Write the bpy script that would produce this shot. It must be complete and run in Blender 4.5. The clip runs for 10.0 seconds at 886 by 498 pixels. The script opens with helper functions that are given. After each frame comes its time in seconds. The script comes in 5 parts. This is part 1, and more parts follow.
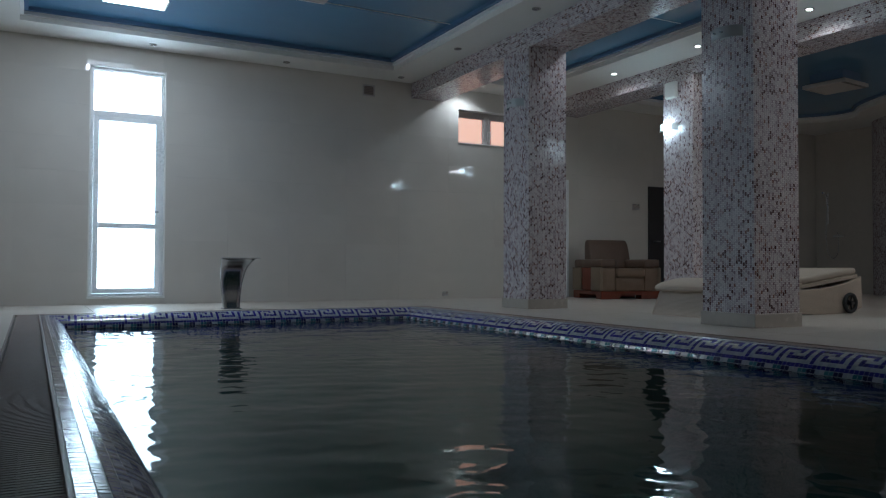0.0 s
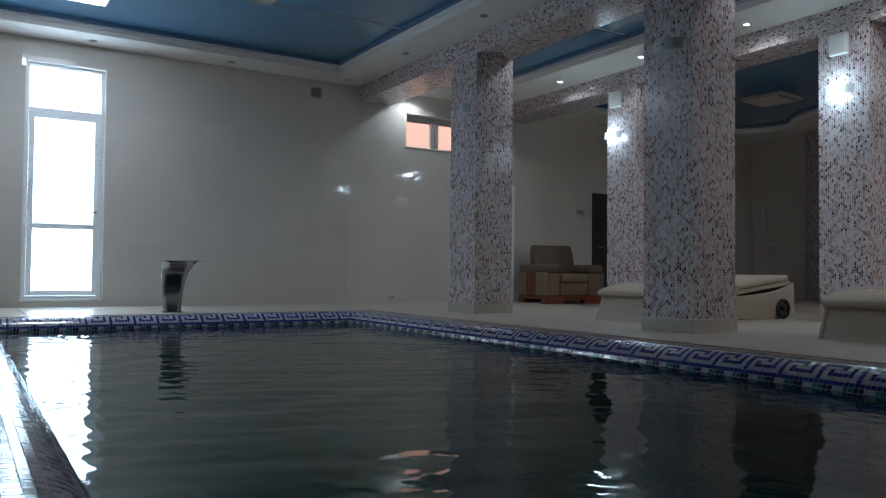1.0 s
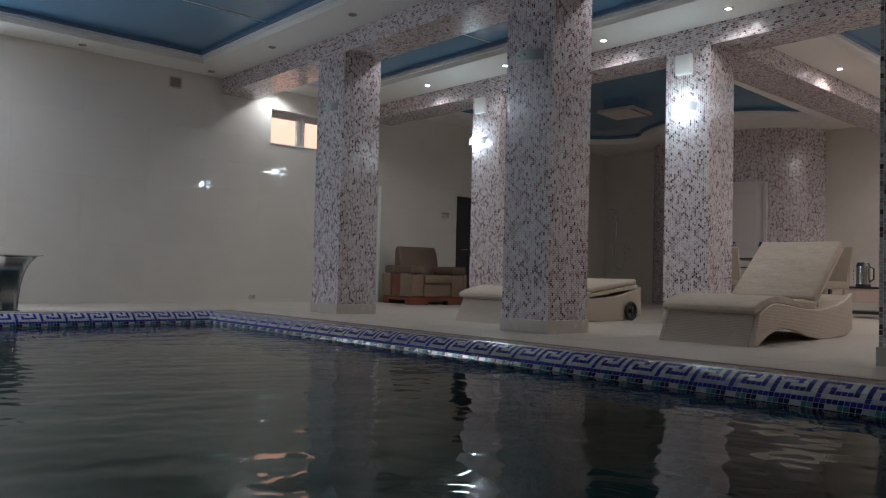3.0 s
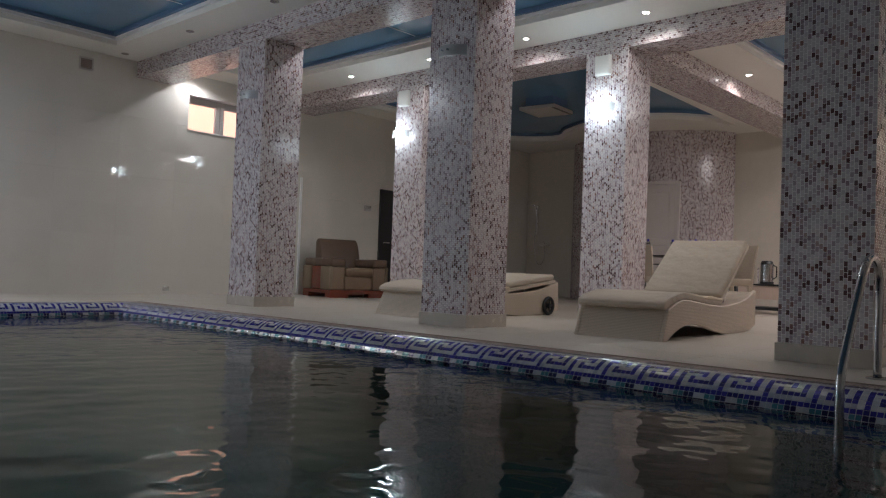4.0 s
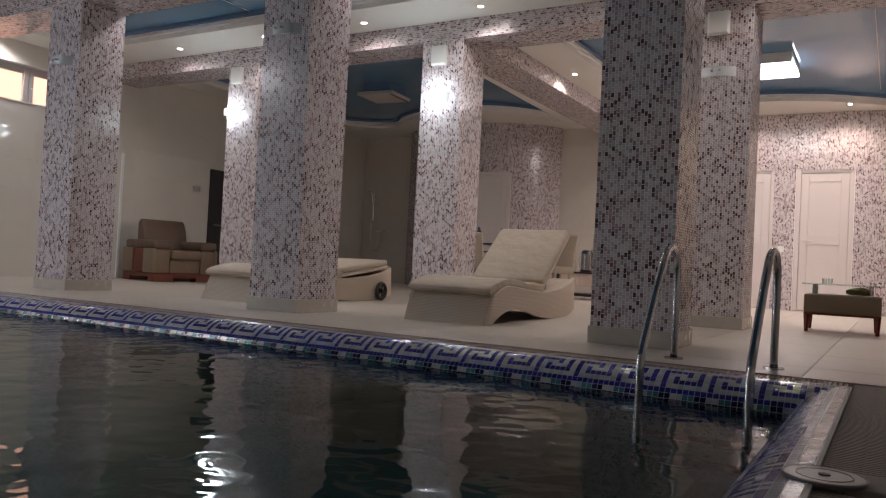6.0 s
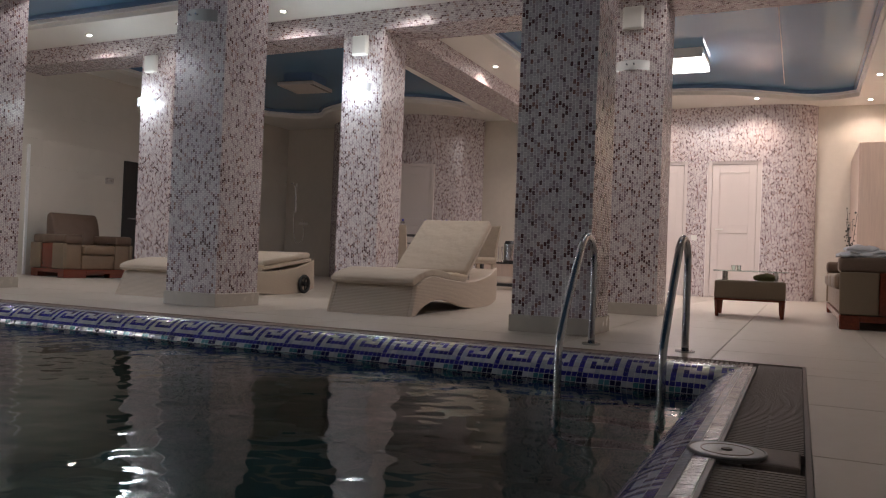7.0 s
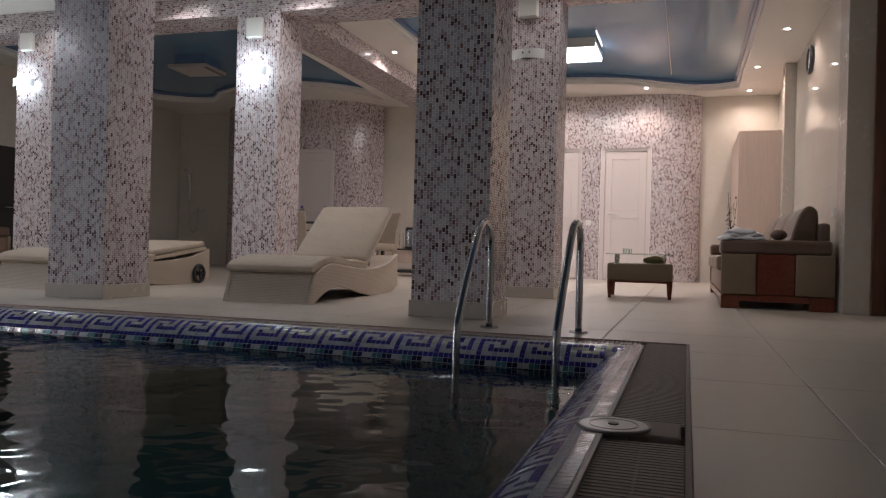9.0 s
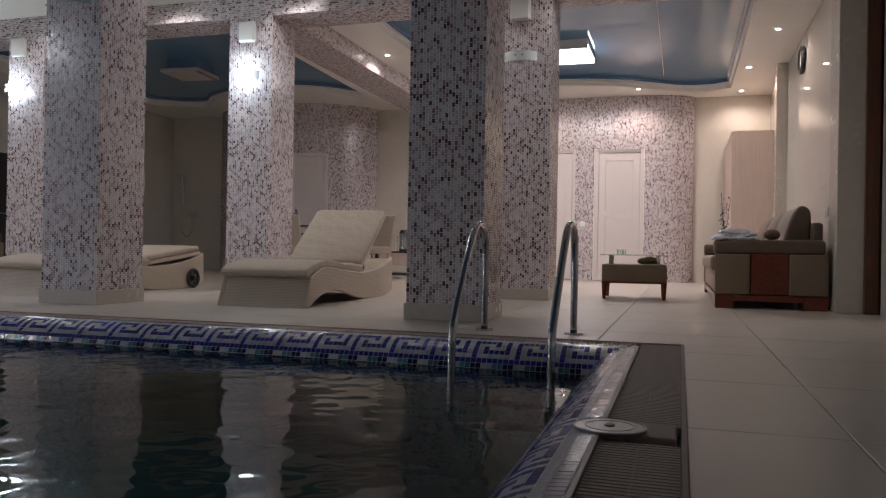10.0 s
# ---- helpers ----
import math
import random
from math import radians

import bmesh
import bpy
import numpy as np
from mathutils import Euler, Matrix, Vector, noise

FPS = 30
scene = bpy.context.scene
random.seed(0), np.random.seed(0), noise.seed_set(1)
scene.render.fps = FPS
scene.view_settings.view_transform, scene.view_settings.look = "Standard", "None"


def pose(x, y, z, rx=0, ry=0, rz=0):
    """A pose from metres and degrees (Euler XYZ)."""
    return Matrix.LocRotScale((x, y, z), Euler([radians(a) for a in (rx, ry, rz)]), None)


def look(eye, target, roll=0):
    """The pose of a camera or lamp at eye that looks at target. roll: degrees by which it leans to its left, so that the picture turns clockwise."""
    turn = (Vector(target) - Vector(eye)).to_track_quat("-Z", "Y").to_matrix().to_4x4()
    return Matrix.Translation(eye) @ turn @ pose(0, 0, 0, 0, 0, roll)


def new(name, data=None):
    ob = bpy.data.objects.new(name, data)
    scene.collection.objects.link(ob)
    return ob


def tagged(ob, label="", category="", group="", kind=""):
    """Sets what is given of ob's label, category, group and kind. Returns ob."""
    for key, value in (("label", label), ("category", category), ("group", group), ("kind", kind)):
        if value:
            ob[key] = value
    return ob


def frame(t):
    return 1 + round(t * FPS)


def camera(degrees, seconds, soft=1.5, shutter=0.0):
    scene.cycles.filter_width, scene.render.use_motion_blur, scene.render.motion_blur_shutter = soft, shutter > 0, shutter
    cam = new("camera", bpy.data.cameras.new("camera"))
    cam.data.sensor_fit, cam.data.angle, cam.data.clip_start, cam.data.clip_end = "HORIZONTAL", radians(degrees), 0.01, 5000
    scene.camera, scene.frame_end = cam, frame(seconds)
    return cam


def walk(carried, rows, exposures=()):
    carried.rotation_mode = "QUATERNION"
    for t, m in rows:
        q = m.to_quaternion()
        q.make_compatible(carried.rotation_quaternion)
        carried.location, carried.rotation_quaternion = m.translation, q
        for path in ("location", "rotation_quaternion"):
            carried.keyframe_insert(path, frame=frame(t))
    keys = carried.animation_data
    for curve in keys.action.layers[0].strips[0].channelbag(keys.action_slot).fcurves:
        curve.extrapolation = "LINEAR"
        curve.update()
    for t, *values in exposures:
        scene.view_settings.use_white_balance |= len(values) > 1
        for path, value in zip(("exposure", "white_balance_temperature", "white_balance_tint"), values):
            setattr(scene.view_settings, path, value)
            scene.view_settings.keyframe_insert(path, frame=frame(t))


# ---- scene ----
# ---------------------------------------------------------------- camera and walk
cam = camera(59.8, 10.0, soft=1.2)
PATH = [
    (0, (0.162, 0.397, 0.412), (1.105, 2.16, 0.463), 0.2),
    (0.5, (0.158, 0.387, 0.419), (1.15, 2.123, 0.472), 0.4),
    (1, (0.165, 0.384, 0.421), (1.226, 2.078, 0.482), 0.6),
    (1.5, (0.177, 0.379, 0.423), (1.305, 2.029, 0.489), 0.8),
    (2, (0.19, 0.376, 0.421), (1.394, 1.972, 0.489), 1.1),
    (2.5, (0.189, 0.37, 0.42), (1.456, 1.917, 0.49), 1.2),
    (4, (0.217, 0.351, 0.427), (1.692, 1.699, 0.484), 2.1),
    (4.5, (0.231, 0.341, 0.428), (1.77, 1.618, 0.477), 2.4),
    (5, (0.235, 0.332, 0.425), (1.842, 1.522, 0.469), 2.8),
    (5.5, (0.245, 0.326, 0.423), (1.914, 1.427, 0.465), 3.0),
    (7, (0.254, 0.295, 0.411), (2.068, 1.135, 0.439), 2.2),
    (7.5, (0.262, 0.289, 0.413), (2.112, 1.05, 0.432), 1.9),
    (8, (0.256, 0.28, 0.408), (2.136, 0.963, 0.42), 1.9),
    (8.5, (0.264, 0.273, 0.409), (2.161, 0.907, 0.413), 1.8),
    (9, (0.262, 0.277, 0.407), (2.169, 0.881, 0.409), 1.5),
    (9.5, (0.264, 0.28, 0.41), (2.174, 0.874, 0.412), 1.2),
    (10, (0.26, 0.278, 0.41), (2.171, 0.868, 0.418), 1.0),
]
EXPOSURES = [(0.0, -0.50, 5150, 2), (1.0, -0.34, 5200, 3.5), (2.5, -0.02, 5550, 7.5), (4.0, 0.29, 5800, 10), (5.5, 0.41, 6150, 15), (7.5, 0.37, 6150, 15.5), (10.0, 0.26, 5850, 13)]
walk(cam, [(t, look(eye, target, roll)) for t, eye, target, roll in PATH], EXPOSURES)

# ---------------------------------------------------------------- main measures (metres)
WALL_Y = 9.72            # window wall
SOFFIT = 2.91            # lower ceiling
BEAM_Z = 2.71            # underside of the beams
MEMBRANE = 3.04          # blue stretched ceiling
BACK_X = 13.0
RIGHT_Y = -1.0
LEFT_X = -1.3
NEAR_Y = -1.13
ROW1, ROW2 = 4.66, 6.98  # pool-side faces of the two column rows
COL = 0.475
COL_Y = (6.945, 4.15, 1.39)
WATER = -0.105
# outer outline of the coping, and of the grating round it
CX0, CX1, CY0, CY1 = 0.235, 3.778, 0.455, 7.80
GRATE = 0.185

# ---------------------------------------------------------------- world and lights
world = bpy.data.worlds.new("world")
scene.world = world
world.use_nodes = True
wn = world.node_tree.nodes
sky = wn.new("ShaderNodeTexSky")
sky.sky_type = "NISHITA"
sky.sun_disc = False
sky.sun_elevation, sky.sun_rotation = radians(50), radians(200)
world.node_tree.links.new(sky.outputs[0], wn["Background"].inputs[0])
wn["Background"].inputs[1].default_value = 0.1


def lamp(name, kind, m, power, color, size=0.1, size_y=None, spot=None, blend=0.5):
    data = bpy.data.lights.new(name, kind)
    data.energy, data.color = power, color
    if kind == "AREA":
        data.shape, data.size, data.size_y = "RECTANGLE", size, size_y or size
    elif kind == "SPOT":
        data.spot_size, data.spot_blend, data.shadow_soft_size = radians(spot), blend, size
    else:
        data.shadow_soft_size = size
    ob = new(name, data)
    ob.matrix_world = m
    return ob


WARM = (1.0, 0.80, 0.60)
# daylight in the glazed door and in the small high window
lamp("daylight_door", "AREA", look((1.115, WALL_Y + 0.16, 1.4), (1.115, 0, 1.2)), 32, (0.93, 0.97, 1.0), 0.74, 2.5)
lamp("daylight_small_window", "AREA", look((5.9, WALL_Y + 0.2, 2.4), (5.9, 0, 2.2)), 0.75, (1.0, 0.52, 0.32), 0.9, 0.4)

# ---------------------------------------------------------------- materials
def mat(name):
    m = bpy.data.materials.new(name)
    m.use_nodes = True
    return m, m.node_tree.nodes, m.node_tree.links, m.node_tree.nodes["Principled BSDF"]


def plain(name, color, rough=0.5, metal=0.0, grain=40.0, vary=0.12, bump=0.05, coat=0.0, stain=2.5, lump=0.0):
    """A surface with grain and broad stains in its colour, roughness and relief."""
    m, n, l, p = mat(name)
    co = n.new("ShaderNodeTexCoord")
    fine, broad = n.new("ShaderNodeTexNoise"), n.new("ShaderNodeTexNoise")
    fine.inputs["Scale"].default_value, broad.inputs["Scale"].default_value = grain, stain
    fine.inputs["Detail"].default_value = 5
    broad.inputs["Detail"].default_value = 4
    for t in (fine, broad):
        l.new(co.outputs["Object"], t.inputs["Vector"])
    add = n.new("ShaderNodeMath")
    add.operation = "ADD"
    l.new(fine.outputs[0], add.inputs[0])
    l.new(broad.outputs[0], add.inputs[1])
    ramp = n.new("ShaderNodeMapRange")
    ramp.inputs[1].default_value, ramp.inputs[2].default_value = 0.6, 1.4
    ramp.inputs[3].default_value, ramp.inputs[4].default_value = 1 - vary, 1 + vary
    l.new(add.outputs[0], ramp.inputs[0])
    mul = n.new("ShaderNodeVectorMath")
    mul.operation = "SCALE"
    mul.inputs[0].default_value = color
    l.new(ramp.outputs[0], mul.inputs["Scale"])
    l.new(mul.outputs[0], p.inputs["Base Color"])
    rr = n.new("ShaderNodeMapRange")
    rr.inputs[1].default_value, rr.inputs[2].default_value = 0.6, 1.4
    rr.inputs[3].default_value, rr.inputs[4].default_value = max(0.02, rough * 0.8), min(1, rough * 1.2)
    l.new(add.outputs[0], rr.inputs[0])
    l.new(rr.outputs[0], p.inputs["Roughness"])
    p.inputs["Metallic"].default_value = metal
    p.inputs["Coat Weight"].default_value = coat
    if bump:
        b = n.new("ShaderNodeBump")
        b.inputs["Strength"].default_value, b.inputs["Distance"].default_value = bump, 0.01
        l.new(fine.outputs[0], b.inputs["Height"])
        if lump:
            b2 = n.new("ShaderNodeBump")
            b2.inputs["Strength"].default_value, b2.inputs["Distance"].default_value = lump, 0.05
            l.new(broad.outputs[0], b2.inputs["Height"])
            l.new(b2.outputs[0], b.inputs["Normal"])
        l.new(b.outputs[0], p.inputs["Normal"])
    return m


def emitter(name, color, strength):
    m, n, l, p = mat(name)
    p.inputs["Base Color"].default_value = (*color, 1)
    p.inputs["Emission Color"].default_value = (*color, 1)
    p.inputs["Emission Strength"].default_value = strength
    return m


def island_tiles(name, stops, rough=0.12, bump=0.15):
    """Small glass or stone tiles; every tile takes its own colour, and is slightly uneven."""
    m, n, l, p = mat(name)
    geo = n.new("ShaderNodeNewGeometry")
    ramp = n.new("ShaderNodeValToRGB")
    ramp.color_ramp.interpolation = "CONSTANT"
    while len(ramp.color_ramp.elements) < len(stops):
        ramp.color_ramp.elements.new(0.5)
    for e, (at, c) in zip(ramp.color_ramp.elements, stops):
        e.position, e.color = at, (*c, 1)
    l.new(geo.outputs["Random Per Island"], ramp.inputs[0])
    co = n.new("ShaderNodeTexCoord")
    t = n.new("ShaderNodeTexNoise")
    t.inputs["Scale"].default_value, t.inputs["Detail"].default_value = 160, 3
    l.new(co.outputs["Object"], t.inputs["Vector"])
    mix = n.new("ShaderNodeMix")
    mix.data_type, mix.blend_type = "RGBA", "MULTIPLY"
    mix.inputs["Factor"].default_value = 0.22
    l.new(ramp.outputs[0], mix.inputs["A"])
    l.new(t.outputs[0], mix.inputs["B"])
    bright = n.new("ShaderNodeVectorMath")
    bright.operation = "SCALE"
    bright.inputs["Scale"].default_value = 1.01
    l.new(mix.outputs["Result"], bright.inputs[0])
    l.new(bright.outputs[0], p.inputs["Base Color"])
    rr = n.new("ShaderNodeMapRange")
    rr.inputs[3].default_value, rr.inputs[4].default_value = rough * 0.5, rough * 2.2
    l.new(geo.outputs["Random Per Island"], rr.inputs[0])
    l.new(rr.outputs[0], p.inputs["Roughness"])
    b = n.new("ShaderNodeBump")
    b.inputs["Strength"].default_value, b.inputs["Distance"].default_value = bump, 0.004
    l.new(t.outputs[0], b.inputs["Height"])
    l.new(b.outputs[0], p.inputs["Normal"])
    return m


def tile_piece(name, color, rough, vein=0.06, coat=0.0, scale=1.0):
    """Large glazed tile with faint wavy veins; each tile differs a little."""
    m, n, l, p = mat(name)
    info, co = n.new("ShaderNodeObjectInfo"), n.new("ShaderNodeTexCoord")
    add = n.new("ShaderNodeVectorMath")
    l.new(co.outputs["Object"], add.inputs[0])
    scl = n.new("ShaderNodeVectorMath")
    scl.operation = "SCALE"
    scl.inputs[0].default_value = (7.0, 5.0, 9.0)
    l.new(info.outputs["Random"], scl.inputs["Scale"])
    l.new(scl.outputs[0], add.inputs[1])
    mp = n.new("ShaderNodeMapping")
    mp.inputs["Scale"].default_value = (1.2 * scale, 1.2 * scale, 9.0 * scale)
    l.new(add.outputs[0], mp.inputs["Vector"])
    t = n.new("ShaderNodeTexNoise")
    t.inputs["Scale"].default_value, t.inputs["Detail"].default_value, t.inputs["Distortion"].default_value = 1.6, 6, 0.8
    l.new(mp.outputs[0], t.inputs["Vector"])
    mr = n.new("ShaderNodeMapRange")
    mr.inputs[1].default_value, mr.inputs[2].default_value = 0.3, 0.7
    mr.inputs[3].default_value, mr.inputs[4].default_value = 1 - vein, 1 + vein
    l.new(t.outputs[0], mr.inputs[0])
    ob = n.new("ShaderNodeMapRange")
    ob.inputs[3].default_value, ob.inputs[4].default_value = 0.99, 1.01
    l.new(info.outputs["Random"], ob.inputs[0])
    both = n.new("ShaderNodeMath")
    both.operation = "MULTIPLY"
    l.new(mr.outputs[0], both.inputs[0])
    l.new(ob.outputs[0], both.inputs[1])
    mul = n.new("ShaderNodeVectorMath")
    mul.operation = "SCALE"
    mul.inputs[0].default_value = color
    l.new(both.outputs[0], mul.inputs["Scale"])
    l.new(mul.outputs[0], p.inputs["Base Color"])
    rr = n.new("ShaderNodeMapRange")
    rr.inputs[1].default_value, rr.inputs[2].default_value = 0.3, 0.7
    rr.inputs[3].default_value, rr.inputs[4].default_value = rough * 0.75, rough * 1.4
    l.new(t.outputs[0], rr.inputs[0])
    l.new(rr.outputs[0], p.inputs["Roughness"])
    b = n.new("ShaderNodeBump")
    b.inputs["Strength"].default_value, b.inputs["Distance"].default_value = 0.012, 0.01
    l.new(t.outputs[0], b.inputs["Height"])
    l.new(b.outputs[0], p.inputs["Normal"])
    return m


def wood(name, color, rough=0.3, along=(1, 14, 14), low=0.72, high=1.2):
    m, n, l, p = mat(name)
    co, mp, t = n.new("ShaderNodeTexCoord"), n.new("ShaderNodeMapping"), n.new("ShaderNodeTexNoise")
    mp.inputs["Scale"].default_value = along
    t.inputs["Scale"].default_value, t.inputs["Detail"].default_value, t.inputs["Distortion"].default_value = 3, 6, 0.6
    l.new(co.outputs["Object"], mp.inputs["Vector"])
    l.new(mp.outputs[0], t.inputs["Vector"])
    r = n.new("ShaderNodeValToRGB")
    r.color_ramp.elements[0].position, r.color_ramp.elements[1].position = 0.3, 0.7
    r.color_ramp.elements[0].color = (*[c * low for c in color], 1)
    r.color_ramp.elements[1].color = (*[min(1, c * high) for c in color], 1)
    l.new(t.outputs[0], r.inputs[0])
    l.new(r.outputs[0], p.inputs["Base Color"])
    p.inputs["Roughness"].default_value = rough
    b = n.new("ShaderNodeBump")
    b.inputs["Strength"].default_value, b.inputs["Distance"].default_value = 0.08, 0.005
    l.new(t.outputs[0], b.inputs["Height"])
    l.new(b.outputs[0], p.inputs["Normal"])
    return m


def wicker(name, color):
    """Woven resin strands: crossing waves in relief and tone."""
    m, n, l, p = mat(name)
    co = n.new("ShaderNodeTexCoord")
    sep = n.new("ShaderNodeSeparateXYZ")
    l.new(co.outputs["Object"], sep.inputs[0])

    def op(kind, x, y=None):
        q = n.new("ShaderNodeMath")
        q.operation = kind
        for k, v in enumerate((x, y)):
            if isinstance(v, float):
                q.inputs[k].default_value = v
            elif v is not None:
                l.new(v, q.inputs[k])
        return q.outputs[0]

    across = op("SINE", op("MULTIPLY", op("ADD", sep.outputs[0], sep.outputs[1]), 300.0))
    weave = op("MULTIPLY", across, op("SINE", op("MULTIPLY", sep.outputs[2], 300.0)))
    a = n.new("ShaderNodeMath")
    a.operation = "ABSOLUTE"
    l.new(weave, a.inputs[0])
    mr = n.new("ShaderNodeMapRange")
    mr.inputs[3].default_value, mr.inputs[4].default_value = 0.66, 1.12
    l.new(a.outputs[0], mr.inputs[0])
    mul = n.new("ShaderNodeVectorMath")
    mul.operation = "SCALE"
    mul.inputs[0].default_value = color
    l.new(mr.outputs[0], mul.inputs["Scale"])
    l.new(mul.outputs[0], p.inputs["Base Color"])
    p.inputs["Roughness"].default_value = 0.5
    b = n.new("ShaderNodeBump")
    b.inputs["Strength"].default_value, b.inputs["Distance"].default_value = 0.22, 0.004
    l.new(a.outputs[0], b.inputs["Height"])
    l.new(b.outputs[0], p.inputs["Normal"])
    return m


def glass(name, color=(1, 1, 1), rough=0.0, ior=1.45):
    m, n, l, p = mat(name)
    p.inputs["Base Color"].default_value = (*color, 1)
    p.inputs["Transmission Weight"].default_value = 1
    p.inputs["Roughness"].default_value = rough
    p.inputs["IOR"].default_value = ior
    return m


M = {}
M["mosaic"] = island_tiles("mosaic", [(0.0, (0.61, 0.555, 0.57)), (0.24, (0.69, 0.63, 0.635)), (0.42, (0.55, 0.485, 0.51)), (0.56, (0.44, 0.37, 0.40)),
                                      (0.70, (0.34, 0.265, 0.295)), (0.80, (0.45, 0.34, 0.34)), (0.875, (0.125, 0.07, 0.075)), (0.96, (0.22, 0.11, 0.095))], 0.13, 0.06)
M["grout"] = plain("grout", (0.84, 0.80, 0.79), 0.8, grain=90, bump=0.1)
M["pool_white"] = island_tiles("pool_white", [(0, (0.45, 0.46, 0.50)), (0.4, (0.53, 0.53, 0.55)), (0.75, (0.40, 0.42, 0.48))], 0.09, 0.12)
M["pool_blue"] = island_tiles("pool_blue", [(0, (0.028, 0.025, 0.22)), (0.45, (0.038, 0.033, 0.28)), (0.8, (0.018, 0.017, 0.15))], 0.09, 0.12)
M["pool_turquoise"] = island_tiles("pool_turquoise", [(0, (0.05, 0.16, 0.20)), (0.5, (0.08, 0.22, 0.26))], 0.09)
M["pool_navy"] = island_tiles("pool_navy", [(0, (0.008, 0.008, 0.05)), (0.5, (0.012, 0.011, 0.07))], 0.09)
M["pool_mauve"] = island_tiles("pool_mauve", [(0, (0.24, 0.20, 0.22)), (0.3, (0.16, 0.13, 0.20)), (0.55, (0.32, 0.28, 0.29)), (0.8, (0.10, 0.08, 0.18))], 0.10)
M["pool_grout"] = plain("pool_grout", (0.52, 0.51, 0.50), 0.7, grain=120)
M["basin"] = plain("basin", (0.042, 0.142, 0.130), 0.4, grain=60, stain=0.8, vary=0.2)
M["wall_tile"] = tile_piece("wall_tile", (0.65, 0.61, 0.55), 0.020, 0.025)
M["wall_joint"] = plain("wall_joint", (0.64, 0.60, 0.545), 0.5)
M["floor_tile"] = plain("floor_tile", (0.49, 0.435, 0.375), 0.36, grain=18, vary=0.035, bump=0.015, stain=1.3)
M["floor_joint"] = plain("floor_joint", (0.39, 0.34, 0.285), 0.8)
M["cream"] = plain("cream", (0.68, 0.63, 0.56), 0.18, grain=12, vary=0.04, bump=0.01)
M["skirting"] = plain("skirting", (0.50, 0.45, 0.39), 0.25, grain=20, vary=0.06, bump=0.02)
M["plaster"] = plain("plaster", (0.80, 0.78, 0.74), 0.55, grain=30, vary=0.03, bump=0.02)
M["moulding"] = plain("moulding", (0.78, 0.78, 0.78), 0.4, grain=30, vary=0.03, bump=0.0)
M["moulding_dark"] = plain("moulding_dark", (0.30, 0.28, 0.34), 0.4, grain=30, vary=0.04, bump=0.0)
M["membrane"] = plain("membrane", (0.100, 0.215, 0.350), 0.02, grain=2.0, vary=0.05, bump=0.003, stain=0.5)
M["membrane"].node_tree.nodes["Principled BSDF"].inputs["IOR"].default_value = 1.65
M["membrane_edge"] = plain("membrane_edge", (0.11, 0.185, 0.32), 0.2, grain=4, vary=0.05, bump=0.0)
M["pvc"] = plain("pvc", (0.86, 0.86, 0.86), 0.3, grain=60, vary=0.03, bump=0.01)
# slight transmission brightens the backlit frames, in place of lens glare
M["pvc"].node_tree.nodes["Principled BSDF"].inputs["Transmission Weight"].default_value = 0.10
M["chrome"] = plain("chrome", (0.88, 0.89, 0.90), 0.10, 1.0, grain=30, vary=0.03, bump=0.0)
M["door_white"] = plain("door_white", (0.70, 0.64, 0.62), 0.35, grain=60, vary=0.03, bump=0.01)
M["steel"] = plain("steel", (0.44, 0.445, 0.46), 0.16, 1.0, grain=25, vary=0.08, bump=0.01)
M["brushed"] = plain("brushed", (0.50, 0.49, 0.48), 0.28, 1.0, grain=80, vary=0.1, bump=0.04)
M["grate"] = plain("grate", (0.31, 0.245, 0.218), 0.7, grain=60, vary=0.15, bump=0.05)
M["grate"].node_tree.nodes["Principled BSDF"].inputs["Specular IOR Level"].default_value = 0.25
M["rim"] = plain("rim", (0.20, 0.17, 0.155), 0.5, grain=60, vary=0.1, bump=0.03)
M["gutter"] = plain("gutter", (0.15, 0.122, 0.11), 0.7, grain=20)
M["black"] = plain("black", (0.02, 0.02, 0.022), 0.35, grain=60, bump=0.02)
M["rubber"] = plain("rubber", (0.025, 0.025, 0.025), 0.7, grain=90, bump=0.1)
M["wicker"] = wicker("wicker", (0.56, 0.465, 0.365))
M["canvas"] = plain("canvas", (0.43, 0.36, 0.285), 0.8, grain=220, vary=0.08, bump=0.15, stain=6, lump=0.5)
M["canvas_tan"] = plain("canvas_tan", (0.55, 0.46, 0.34), 0.8, grain=200, vary=0.1, bump=0.15, stain=4)
M["leather"] = plain("leather", (0.20, 0.135, 0.085), 0.38, grain=110, vary=0.1, bump=0.12, stain=7, lump=0.25)
M["leather_dark"] = plain("leather_dark", (0.125, 0.080, 0.055), 0.40, grain=110, vary=0.1, bump=0.12, stain=7, lump=0.25)
M["leather_olive"] = plain("leather_olive", (0.195, 0.145, 0.095), 0.42, grain=110, vary=0.1, bump=0.12)
M["cherry"] = wood("cherry", (0.15, 0.030, 0.014), 0.22)
M["door_wood"] = wood("door_wood", (0.11, 0.040, 0.020), 0.3, (14, 14, 1))
M["ash"] = wood("ash", (0.56, 0.44, 0.37), 0.4, (14, 14, 1), 0.93, 1.05)
M["towel"] = plain("towel", (0.72, 0.72, 0.76), 0.95, grain=180, vary=0.1, bump=0.5)
M["plastic_white"] = plain("plastic_white", (0.80, 0.80, 0.77), 0.4, grain=60, vary=0.03, bump=0.01)
M["window_grey"] = plain("window_grey", (0.46, 0.42, 0.40), 0.35, grain=60, vary=0.04, bump=0.01)
M["cassette_grey"] = plain("cassette_grey", (0.46, 0.44, 0.42), 0.4, grain=60, vary=0.04, bump=0.01)
M["glass"] = glass("glass")
M["glass_green"] = glass("glass_green", (0.75, 0.95, 0.88))
